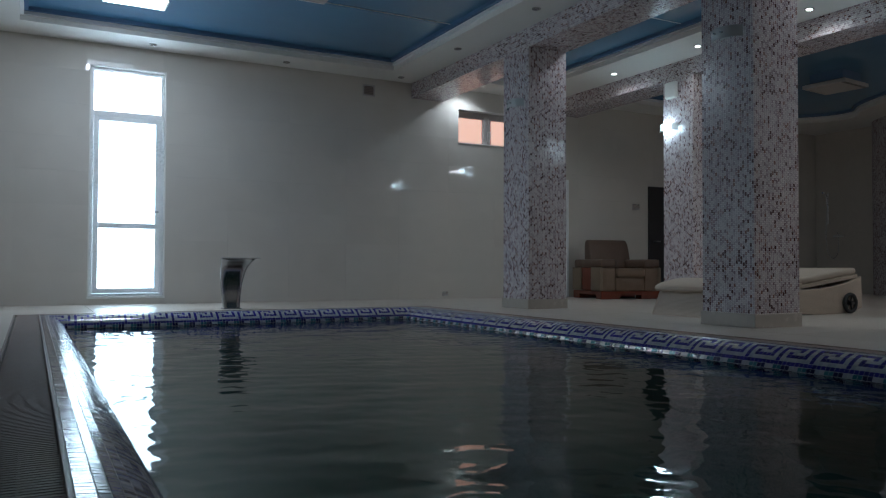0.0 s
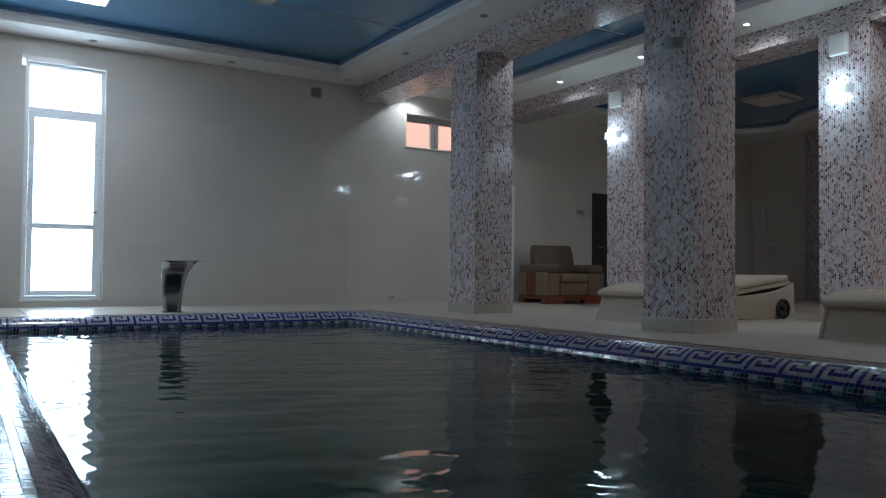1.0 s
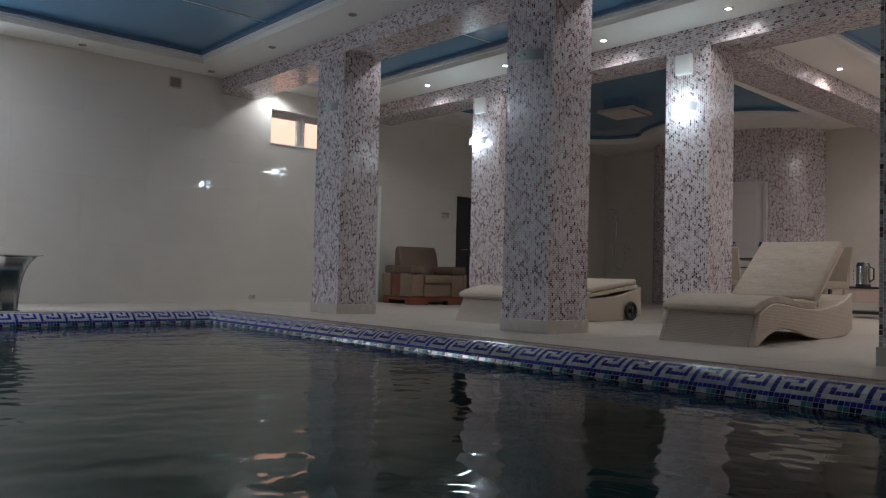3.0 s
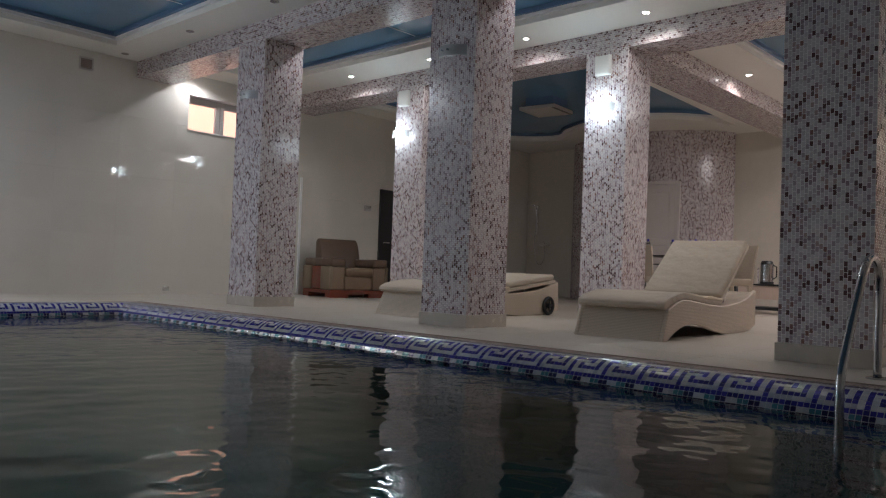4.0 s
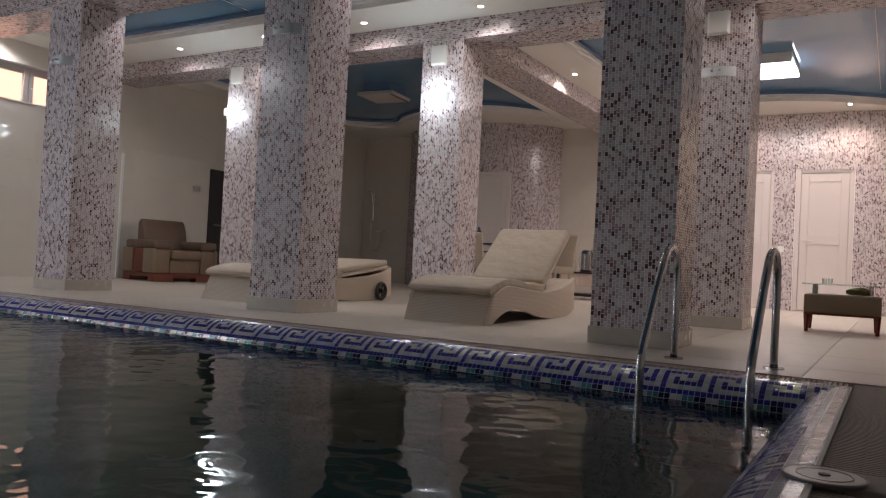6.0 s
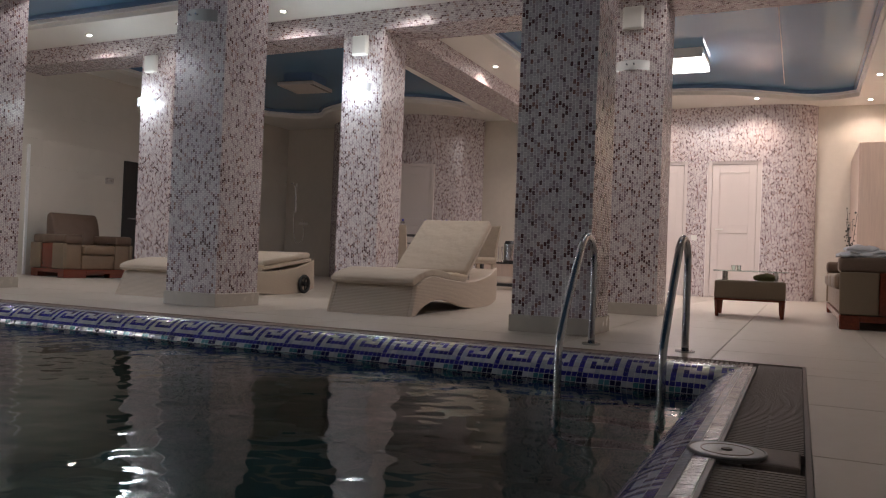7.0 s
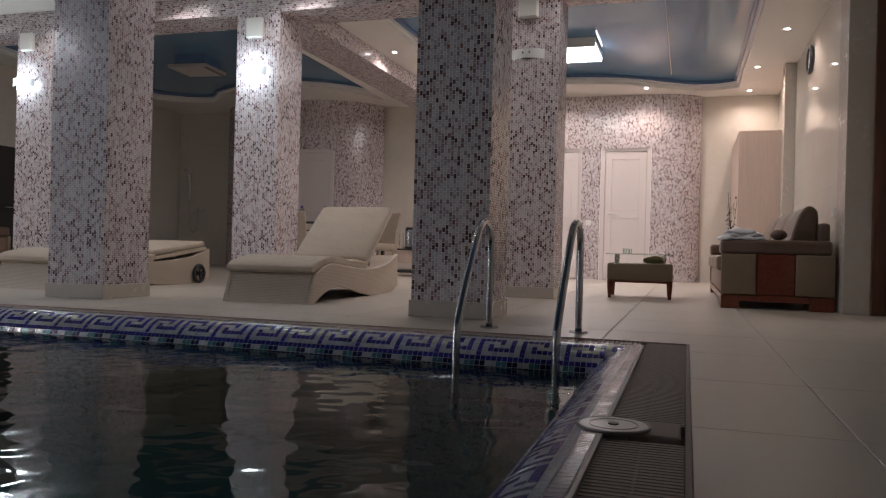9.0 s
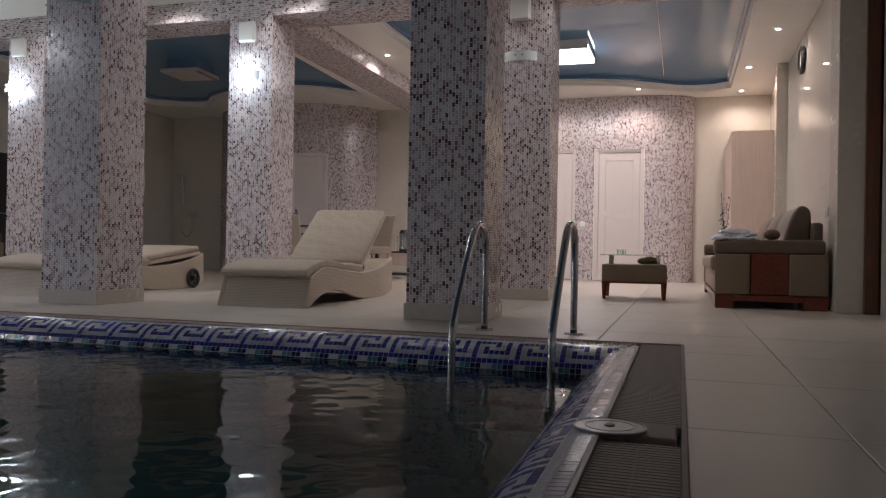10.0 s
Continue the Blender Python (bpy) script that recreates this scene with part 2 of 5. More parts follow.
M["frosted"] = glass("frosted", (0.74, 0.76, 0.76), 0.25)
M["frosted"].node_tree.nodes["Principled BSDF"].inputs["Transmission Weight"].default_value = 0.45
M["bottle_cap"] = plain("bottle_cap", (0.03, 0.03, 0.45), 0.4)
M["khaki"] = plain("khaki", (0.30, 0.26, 0.12), 0.9, grain=150, bump=0.4)
M["lid_grey"] = plain("lid_grey", (0.16, 0.15, 0.142), 0.35, grain=90, vary=0.06, bump=0.03)
M["leaf"] = plain("leaf", (0.03, 0.035, 0.03), 0.5)
M["lit_sconce"] = emitter("lit_sconce", (0.90, 1.0, 0.98), 16)
M["lit_spot"] = emitter("lit_spot", (1.0, 0.92, 0.80), 40)
M["dead_spot"] = plain("dead_spot", (0.55, 0.55, 0.55), 0.15, 1.0)
M["lit_panel"] = emitter("lit_panel", (1.0, 0.97, 0.93), 9)
M["outdoors"] = emitter("outdoors", (0.80, 0.97, 1.0), 3.5)
# wall opposite emits by itself; the daylight on it is put into the glow
M["outside_wall_glow"] = emitter("outside_wall_glow", (1.0, 0.87, 0.77), 1.5)
# the wall behind the small window carries its lamplight as emission
M["corridor_glow"] = emitter("corridor_glow", (1.0, 0.585, 0.42), 0.52)


def water_material():
    m, n, l, p = mat("water")
    p.inputs["Base Color"].default_value = (0.40, 0.50, 0.46, 1)
    p.inputs["Transmission Weight"].default_value = 1
    p.inputs["Roughness"].default_value = 0.02
    p.inputs["IOR"].default_value = 1.23
    p.inputs["Specular Tint"].default_value = (0.64, 1.0, 0.97, 1)
    return m


M["water"] = water_material()

# ---------------------------------------------------------------- building helpers
def obj(name, me, parent=None, label=""):
    ob = new(name, me)
    if parent:
        ob.parent = parent
    if label:
        ob["label"] = label
    return ob


def part(name, bm, material, parent=None, label="", smooth=False):
    """Links a bmesh as one mesh object."""
    me = bpy.data.meshes.new(name)
    bmesh.ops.recalc_face_normals(bm, faces=bm.faces)
    if smooth:
        for f in bm.faces:
            f.smooth = True
    bm.to_mesh(me)
    bm.free()
    for m in material if isinstance(material, (list, tuple)) else [material]:
        me.materials.append(m)
    return obj(name, me, parent, label)


def raw(name, verts, faces, material, parent=None, label="", slots=None, smooth=False):
    """A mesh from arrays, for many small pieces at once."""
    me = bpy.data.meshes.new(name)
    verts, faces = np.asarray(verts, np.float32), np.asarray(faces, np.int32)
    me.vertices.add(len(verts))
    me.vertices.foreach_set("co", verts.ravel())
    me.loops.add(faces.size)
    me.loops.foreach_set("vertex_index", faces.ravel())
    me.polygons.add(len(faces))
    me.polygons.foreach_set("loop_start", np.arange(0, faces.size, faces.shape[1], dtype=np.int32))
    for m in material if isinstance(material, (list, tuple)) else [material]:
        me.materials.append(m)
    if slots is not None:
        me.polygons.foreach_set("material_index", np.asarray(slots, np.int32))
    me.polygons.foreach_set("use_smooth", np.full(len(faces), smooth))
    me.update(calc_edges=True)
    me.validate()
    return obj(name, me, parent, label)


def thing(name, m, label, category, group="", kind=""):
    ob = new(name)
    ob.empty_display_size = 0.1
    ob.matrix_world = m
    return tagged(ob, label, category, group, kind)


def box(bm, x0, x1, y0, y1, z0, z1, bevel=0.0, seg=2, m=None):
    r = bmesh.ops.create_cube(bm, size=1, matrix=Matrix.LocRotScale(((x0 + x1) / 2, (y0 + y1) / 2, (z0 + z1) / 2), None,
                                                                     (abs(x1 - x0), abs(y1 - y0), abs(z1 - z0))))
    vs = r["verts"]
    if bevel:
        es = list({e for v in vs for e in v.link_edges})
        out = bmesh.ops.bevel(bm, geom=es, offset=bevel, segments=seg, affect="EDGES", profile=0.5)
        vs = list({v for f in out["faces"] for v in f.verts} | {v for v in vs if v.is_valid})
    if m is not None:
        bmesh.ops.transform(bm, matrix=m, verts=vs)
    return bm


def boxes(*rows, bevel=0.0, seg=2):
    bm = bmesh.new()
    for r in rows:
        box(bm, *r, bevel=bevel, seg=seg)
    return bm


def cyl(bm, p, r, h, seg=20, r2=None, axis="Z"):
    turn = {"Z": Matrix(), "X": pose(0, 0, 0, 0, 90, 0), "Y": pose(0, 0, 0, 90, 0, 0)}[axis]
    bmesh.ops.create_cone(bm, cap_ends=True, segments=seg, radius1=r, radius2=r if r2 is None else r2, depth=h,
                          matrix=Matrix.Translation(p) @ turn)
    return bm


def cylinder(p, r, h, seg=20, r2=None, axis="Z"):
    return cyl(bmesh.new(), p, r, h, seg, r2, axis)


def prism(points, y0, y1, bevel=0.0, seg=2):
    """A side outline in x and z, drawn out from y0 to y1."""
    bm = bmesh.new()
    a = [bm.verts.new((x, y0, z)) for x, z in points]
    f = bm.faces.new(a)
    r = bmesh.ops.extrude_face_region(bm, geom=[f])
    bmesh.ops.translate(bm, vec=(0, y1 - y0, 0), verts=[v for v in r["geom"] if isinstance(v, bmesh.types.BMVert)])
    if bevel:
        es = [e for e in bm.edges if abs(e.verts[0].co.y - e.verts[1].co.y) < 1e-5]
        bmesh.ops.bevel(bm, geom=es, offset=bevel, segments=seg, affect="EDGES", profile=0.5)
    return bm


def tube(points, r, seg=12):
    """A round bar along a line of points."""
    bm = bmesh.new()
    rings, prev = [], None
    pts = [Vector(p) for p in points]
    for i, p in enumerate(pts):
        d = (pts[min(i + 1, len(pts) - 1)] - pts[max(i - 1, 0)]).normalized()
        side = (prev - d * prev.dot(d)).normalized() if prev else d.orthogonal().normalized()
        prev = side
        up = d.cross(side)
        rings.append([bm.verts.new(p + (side * math.cos(2 * math.pi * k / seg) + up * math.sin(2 * math.pi * k / seg)) * r) for k in range(seg)])
    for a, b in zip(rings, rings[1:]):
        for k in range(seg):
            bm.faces.new((a[k], a[(k + 1) % seg], b[(k + 1) % seg], b[k]))
    bm.faces.new(rings[0])
    bm.faces.new(rings[-1])
    return bm


def soften(ob, width=0.02, seg=3):
    b = ob.modifiers.new("bevel", "BEVEL")
    b.width, b.segments, b.limit_method = width, seg, "ANGLE"
    for f in ob.data.polygons:
        f.use_smooth = True
    return ob


def curve_line(points, steps=6):
    """A smooth line through points (Catmull-Rom)."""
    pts = [Vector(p) for p in points]
    pts = [2 * pts[0] - pts[1], *pts, 2 * pts[-1] - pts[-2]]
    out = []
    for a, b, c, d in zip(pts, pts[1:], pts[2:], pts[3:]):
        for k in range(steps):
            t = k / steps
            out.append(0.5 * ((2 * b) + (c - a) * t + (2 * a - 5 * b + 4 * c - d) * t * t + (3 * b - a - 3 * c + d) * t ** 3))
    return [*out, pts[-2]]


# ---------------------------------------------------------------- mosaic of small upright tiles
PITCH_U, PITCH_V = 0.0207, 0.0305
rng = np.random.default_rng(5)


def tile_boxes(u0, u1, v0, v1, h=0.0007, jitter=0.0002):
    """Corner arrays (u, v, height) of thin tiles; eight corners and five faces each."""
    n = len(u0)
    g = 0.0014
    u0, u1, v0, v1 = u0 + g, u1 - g, v0 + g, v1 - g
    c = np.empty((n, 8, 3))
    lift, tilt_u, tilt_v = rng.uniform(-jitter, jitter, n), rng.normal(0, 0.00012, n), rng.normal(0, 0.00018, n)
    for k, (a, b) in enumerate(((u0, v0), (u1, v0), (u1, v1), (u0, v1))):
        c[:, k, 0], c[:, k, 1], c[:, k, 2] = a, b, 0.0
        c[:, k + 4, 0], c[:, k + 4, 1] = a, b
        c[:, k + 4, 2] = h + lift + (tilt_u if k in (1, 2) else -tilt_u) + (tilt_v if k in (2, 3) else -tilt_v)
    q = np.array([[4, 5, 6, 7], [0, 1, 5, 4], [1, 2, 6, 5], [2, 3, 7, 6], [3, 0, 4, 7]])
    f = (np.arange(n)[:, None, None] * 8 + q[None]).reshape(-1, 4)
    return c, f


def tile_field(width, height, PITCH_U=PITCH_U, PITCH_V=PITCH_V):
    """Upright tiles in columns, every other column half a tile lower."""
    nu = max(1, round(width / PITCH_U))
    pu, nv = width / nu, int(height / PITCH_V) + 2
    i, j = np.meshgrid(np.arange(nu), np.arange(nv), indexing="ij")
    i, j = i.ravel(), j.ravel()
    v0 = (j - 1) * PITCH_V + (i % 2) * PITCH_V / 2
    v1 = np.minimum(v0 + PITCH_V, height)
    v0 = np.maximum(v0, 0)
    ok = v1 - v0 > 0.006
    return (i[ok] * pu), ((i[ok] + 1) * pu), v0[ok], v1[ok]


def mosaic(name, fields, parent, label):
    """fields: origin, direction across, direction up the tiles, width, height."""
    vs, fs, at = [], [], 0
    for o, u, v, w, h in fields:
        c, f = tile_boxes(*tile_field(w, h))
        u, v = np.array(u, float), np.array(v, float)
        nrm = np.cross(u, v)
        p = np.array(o, float) + c[..., :1] * u + c[..., 1:2] * v + c[..., 2:] * nrm
        vs.append(p.reshape(-1, 3))
        fs.append(f + at)
        at += c.shape[0] * 8
    ob = raw(name, np.concatenate(vs), np.concatenate(fs), M["mosaic"], parent, label)
    return tagged(ob, kind="stuff")


def rim(x0, x1, y0, y1, z0, h):
    """The four upright faces of a block, for mosaic()."""
    return [((x0, y1, z0), (0, -1, 0), (0, 0, 1), y1 - y0, h), ((x0, y0, z0), (1, 0, 0), (0, 0, 1), x1 - x0, h),
            ((x1, y0, z0), (0, 1, 0), (0, 0, 1), y1 - y0, h), ((x1, y1, z0), (-1, 0, 0), (0, 0, 1), x1 - x0, h)]


# ---------------------------------------------------------------- walls
def structure(name, bm, material, label="", category=""):
    return tagged(part(name, bm, material), label, category, kind="structure")


DOOR_X0, DOOR_X1, DOOR_Z0, DOOR_Z1 = 0.71, 1.52, 0.085, 2.67
SW_X0, SW_X1, SW_Z0, SW_Z1 = 5.38, 6.42, 2.17, 2.645
T = 0.22
y0, y1 = WALL_Y + 0.008, WALL_Y + T
wall_window = structure("wall_window", boxes(
    (LEFT_X, DOOR_X0, y0, y1, -0.1, 3.3), (DOOR_X0, DOOR_X1, y0, y1, -0.1, DOOR_Z0), (DOOR_X0, DOOR_X1, y0, y1, DOOR_Z1, 3.3),
    (DOOR_X1, SW_X0, y0, y1, -0.1, 3.3), (SW_X0, SW_X1, y0, y1, -0.1, SW_Z0), (SW_X0, SW_X1, y0, y1, SW_Z1, 3.3),
    (SW_X1, BACK_X, y0, y1, -0.1, 3.3)), M["wall_joint"], "wall clad in large glossy cream tiles with faint veins", "wall")
wall_back = structure("wall_back", boxes((BACK_X, BACK_X + 0.2, NEAR_Y - 0.3, WALL_Y + T, -0.1, 3.3)), M["cream"], "smooth cream wall at the far end of the hall", "wall")
wall_right = structure("wall_right", boxes((7.05, BACK_X, RIGHT_Y - 0.2, RIGHT_Y - 0.008, -0.1, 3.3)), M["wall_joint"], "wall clad in large glossy cream tiles", "wall")
wall_pillar = structure("wall_pillar", boxes((6.70, 7.05, -1.2, -0.845, 0, SOFFIT), bevel=0.006), M["skirting"], "plain pale pier projecting from the wall", "wall")
# darker skirting colour here holds the shade on the pier's visible side
wall_pier = structure("wall_pier", boxes((10.95, 11.19, -1.0, -0.865, 0, SOFFIT), bevel=0.006), M["skirting"], "plain pale pier beside the wardrobe", "wall")
# near and left walls are unseen, added to close the hall
wall_near = structure("wall_near", boxes((LEFT_X - 0.2, 6.62, NEAR_Y - 0.2, NEAR_Y, -0.1, 3.3), (6.62, 7.05, -1.6, -1.4, -0.1, 3.3)), M["cream"], "plain cream wall", "wall")
wall_left = structure("wall_left", boxes((LEFT_X - 0.2, LEFT_X, NEAR_Y, WALL_Y + T, -0.1, 3.3)), M["cream"], "plain cream wall", "wall")
door_frame = tagged(new("wooden_door_frame"), "dark reddish-brown wooden door frame in the wall", "door frame", kind="structure")
part("jamb", boxes((6.66, 6.76, -1.13, -1.03, 0.0, 2.72), bevel=0.008), M["door_wood"], door_frame)
part("door_leaf", boxes((6.70, 6.74, -1.40, -1.132, 0.0, 2.7), bevel=0.004), M["door_wood"], door_frame)

# ---------------------------------------------------------------- floor slab, basin, water
gx0, gx1, gy0, gy1 = CX0 - GRATE, CX1 + GRATE + 0.02, CY0 - GRATE, CY1 + GRATE + 0.02
floor = structure("floor", boxes(
    (LEFT_X, gx0, NEAR_Y - 0.3, WALL_Y, -0.12, -0.008), (gx1, BACK_X, NEAR_Y - 0.3, WALL_Y, -0.12, -0.008),
    (gx0, gx1, NEAR_Y - 0.3, gy0, -0.12, -0.008), (gx0, gx1, gy1, WALL_Y, -0.12, -0.008)), M["floor_joint"],
    "floor of large matt beige tiles round the pool", "floor")
gutter = structure("gutter", boxes(
    (gx0, CX0, gy0, gy1, -0.14, -0.0225), (CX1, gx1, gy0, gy1, -0.14, -0.06), (CX0, CX1, gy0, CY0, -0.14, -0.0225),
    (CX0, CX1, CY1, gy1, -0.14, -0.06)), M["gutter"], "dark overflow channel under the grating", "gutter")
IN = 0.207
bm = bmesh.new()
for a in ((CX0 + IN - 0.2, CX0 + IN, CY0 + IN, CY1 - IN), (CX1 - IN, CX1 - IN + 0.2, CY0 + IN, CY1 - IN),
          (CX0, CX1, CY0 + IN - 0.2, CY0 + IN), (CX0, CX1, CY1 - IN, CY1 - IN + 0.2)):
    box(bm, *a, -1.5, -0.22)
box(bm, CX0, CX1, CY0, CY1, -1.6, -1.45)
basin = structure("pool_basin", bm, M["basin"], "grey-green pool basin under still water", "pool")


def water_sheet():
    nx, ny = 220, 500
    x = np.linspace(CX0 + 0.17, CX1 - 0.17, nx)
    y = np.linspace(CY0 + 0.17, CY1 - 0.17, ny)
    X, Y = np.meshgrid(x, y, indexing="ij")
    Z = np.zeros_like(X)
    r = np.random.default_rng(11)
    for lam, slope, count in ((0.85, 0.0040, 4), (0.42, 0.0060, 6), (0.22, 0.0065, 8), (0.12, 0.0065, 9), (0.07, 0.0050, 9)):
        for _ in range(count):
            a, ph, k = r.uniform(0, 2 * np.pi), r.uniform(0, 2 * np.pi), 2 * np.pi / (lam * r.uniform(0.75, 1.3))
            Z += slope / k * np.sin(k * (X * np.cos(a) + Y * np.sin(a)) + ph)
    # livelier water near the glazed door
    lively = np.exp(-((X - 0.9) ** 2 + (Y - 7.0) ** 2) / 0.5)
    for _ in range(8):
        a, ph, k = r.uniform(0, 2 * np.pi), r.uniform(0, 2 * np.pi), 2 * np.pi / r.uniform(0.07, 0.16)
        Z += lively * 0.02 / k * np.sin(k * (X * np.cos(a) + Y * np.sin(a)) + ph)
    v = np.stack([X, Y, Z + WATER], -1).reshape(-1, 3)
    i, j = np.meshgrid(np.arange(nx - 1), np.arange(ny - 1), indexing="ij")
    a = (i * ny + j).ravel()
    f = np.stack([a, a + ny, a + ny + 1, a + 1], -1)
    ob = raw("water", v, f, M["water"], smooth=True)
    return tagged(ob, "dark rippled pool water reflecting the columns", "water", kind="structure")


water_sheet()

# ---------------------------------------------------------------- ceiling with sunken blue trays
def offset(poly, d):
    """Moves a closed outline (counter-clockwise) inwards."""
    n, out = len(poly), []
    for k in range(n):
        a, b, c = Vector(poly[k - 1]), Vector(poly[k]), Vector(poly[(k + 1) % n])
        e, f = (b - a).normalized(), (c - b).normalized()
        ne, nf = Vector((-e.y, e.x)), Vector((-f.y, f.x))
        out.append(tuple(b + (ne + nf) * d / max(0.3, 1 + ne.dot(nf))))
    return out


def smooth_edge(points, steps=8):
    return [(p.x, p.y) for p in curve_line([(x, y, 0) for x, y in points], steps)]


TRAY_POOL = [(0.03, -0.45), (4.17, -0.45), (4.17, 9.22), (0.03, 9.22)]
TRAY_MID = [(5.52, 0.2), (6.33, 0.2), (6.33, 9.2), (5.52, 9.2)]
TRAY_LOUNGE = [(7.95, 5.05), (12.35, 5.20), *smooth_edge([(12.30, 5.27), (11.75, 5.42), (11.25, 5.9), (11.1, 6.5), (11.25, 7.2), (11.62, 7.9), (12.0, 8.3), (11.95, 8.75), (11.6, 9.2)])[1:], (7.95, 9.2)]
TRAY_RIGHT = [(7.95, -0.39), (12.35, -0.39), *smooth_edge([(12.5, -0.2), (12.50, 0.25), (12.2, 0.72), (11.85, 1.3), (11.68, 2.1), (11.75, 3.5)])[1:], (7.95, 3.55)]
TRAYS = (TRAY_POOL, TRAY_MID, TRAY_LOUNGE, TRAY_RIGHT)


def ceiling_with_holes():
    bm = bmesh.new()
    outer = [(LEFT_X, NEAR_Y - 0.3), (BACK_X, NEAR_Y - 0.3), (BACK_X, WALL_Y), (LEFT_X, WALL_Y)]
    edges = []
    for poly in (outer, *TRAYS):
        vs = [bm.verts.new((x, y, SOFFIT)) for x, y in poly]
        edges += [bm.edges.new((a, b)) for a, b in zip(vs, vs[1:] + vs[:1])]
    bmesh.ops.triangle_fill(bm, use_beauty=True, use_dissolve=False, edges=edges)
    for poly in TRAYS:
        lo = [bm.verts.new((x, y, SOFFIT)) for x, y in poly]
        hi = [bm.verts.new((x, y, SOFFIT + 0.06)) for x, y in poly]
        for k in range(len(poly)):
            bm.faces.new((lo[k - 1], lo[k], hi[k], hi[k - 1]))
    box(bm, LEFT_X - 0.2, BACK_X + 0.2, NEAR_Y - 0.5, WALL_Y + T, 3.3, 3.4)
    return bm


ceiling = structure("ceiling", ceiling_with_holes(), M["plaster"], "white suspended ceiling with sunken blue trays", "ceiling")


def tray_steps(poly):
    """The stepped cornice inside a tray, and the stretched blue membrane above it."""
    bm = bmesh.new()
    a, b, c = poly, offset(poly, 0.035), offset(poly, 0.075)
    rows = [(a, SOFFIT + 0.055), (b, SOFFIT + 0.055), (b, SOFFIT + 0.090), (c, SOFFIT + 0.090), (c, MEMBRANE + 0.01)]
    rings = [[bm.verts.new((x, y, z)) for x, y in p] for p, z in rows]
    n = len(poly)
    for r, (p, q) in enumerate(zip(rings, rings[1:])):
        for k in range(n):
            f = bm.faces.new((p[k - 1], p[k], q[k], q[k - 1]))
            f.material_index = 0 if r < 2 else 1
    cornice = tagged(part("cornice", bm, [M["moulding"], M["membrane_edge"]]), "stepped cornice of a sunken ceiling tray", "cornice", kind="structure")
    bm = bmesh.new()
    bm.faces.new([bm.verts.new((x, y, MEMBRANE)) for x, y in offset(poly, 0.06)])
    bmesh.ops.triangulate(bm, faces=bm.faces)
    tagged(part("ceiling_membrane", bm, M["membrane"]), "glossy blue stretched ceiling in a tray", "ceiling", kind="structure")
    return cornice


for tray in TRAYS:
    tray_steps(tray)
# welded seams of the stretched ceilings
for x0, x1, y0, y1 in ((0.1, 4.1, 7.60, 7.606), (8.0, 11.9, 0.552, 0.558), (5.6, 6.25, 6.40, 6.406)):
    tagged(part("membrane_seam", boxes((x0, x1, y0, y1, MEMBRANE - 0.006, MEMBRANE - 0.001)), M["moulding"]), "thin pale weld seam across the blue ceiling", "seam", kind="structure")

# ---------------------------------------------------------------- columns and beams
def column(x, y, label, faces):
    c = thing("column", pose(x, y, 0), label, "column", "mosaic columns", "structure")
    part("core", boxes((0.0002, COL - 0.0002, 0.0002, COL - 0.0002, 0, SOFFIT)), M["grout"], c)
    part("skirting", boxes((-0.012, COL + 0.012, -0.012, COL + 0.012, 0, 0.10), bevel=0.003), M["skirting"], c, "cream tile skirting")
    mosaic("mosaic", [rim(0, COL, 0, COL, 0.10, BEAM_Z - 0.10 + 0.001)[k] for k in faces], c, "small upright tiles in white, mauve and brown")
    return c


for yy in COL_Y:
    column(ROW1, yy, "square column clad in white, mauve and brown mosaic by the pool", (0, 1, 3))
for yy in COL_Y:
    column(ROW2, yy, "square mosaic column with a white loudspeaker, away from the pool", (0, 1))


def beam(name, x0, x1, y0, y1, along):
    b = thing(name, pose(0, 0, 0), "ceiling beam clad in white, mauve and brown mosaic", "beam", "mosaic beams", "structure")
    part("core", boxes((x0 + 0.0002, x1 - 0.0002, y0, y1, BEAM_Z + 0.0002, SOFFIT + 0.02)), M["grout"], b)
    h = SOFFIT - BEAM_Z
    if along == "y":
        n = y1 - y0
        f = [((x0, y1, BEAM_Z), (0, 0, 1), (0, -1, 0), h, n), ((x0, y1, BEAM_Z), (1, 0, 0), (0, -1, 0), x1 - x0, n)]
    else:
        n = x1 - x0
        f = [((x0, y0, SOFFIT), (0, 0, -1), (1, 0, 0), h, n), ((x0, y0, BEAM_Z), (0, 1, 0), (1, 0, 0), y1 - y0, n)]
    good = []
    for o, u, v, w, hh in f:
        nrm = Vector(u).cross(Vector(v))
        mid = Vector(o) + Vector(u) * w / 2 + Vector(v) * hh / 2
        out = (mid - Vector(((x0 + x1) / 2, (y0 + y1) / 2, (BEAM_Z + SOFFIT) / 2))).dot(nrm)
        if out < 0:
            o, u = tuple(Vector(o) + Vector(u) * w), tuple(-Vector(u))
        good.append((o, u, v, w, hh))
    mosaic("mosaic", good, b, "small tiles laid along the beam")
    return b


beam("beam", ROW1, ROW1 + COL, NEAR_Y, WALL_Y, "y")
beam("beam", ROW2, ROW2 + COL, RIGHT_Y, WALL_Y, "y")
beam("beam", ROW2 + COL, BACK_X, 4.08, 4.62, "x")


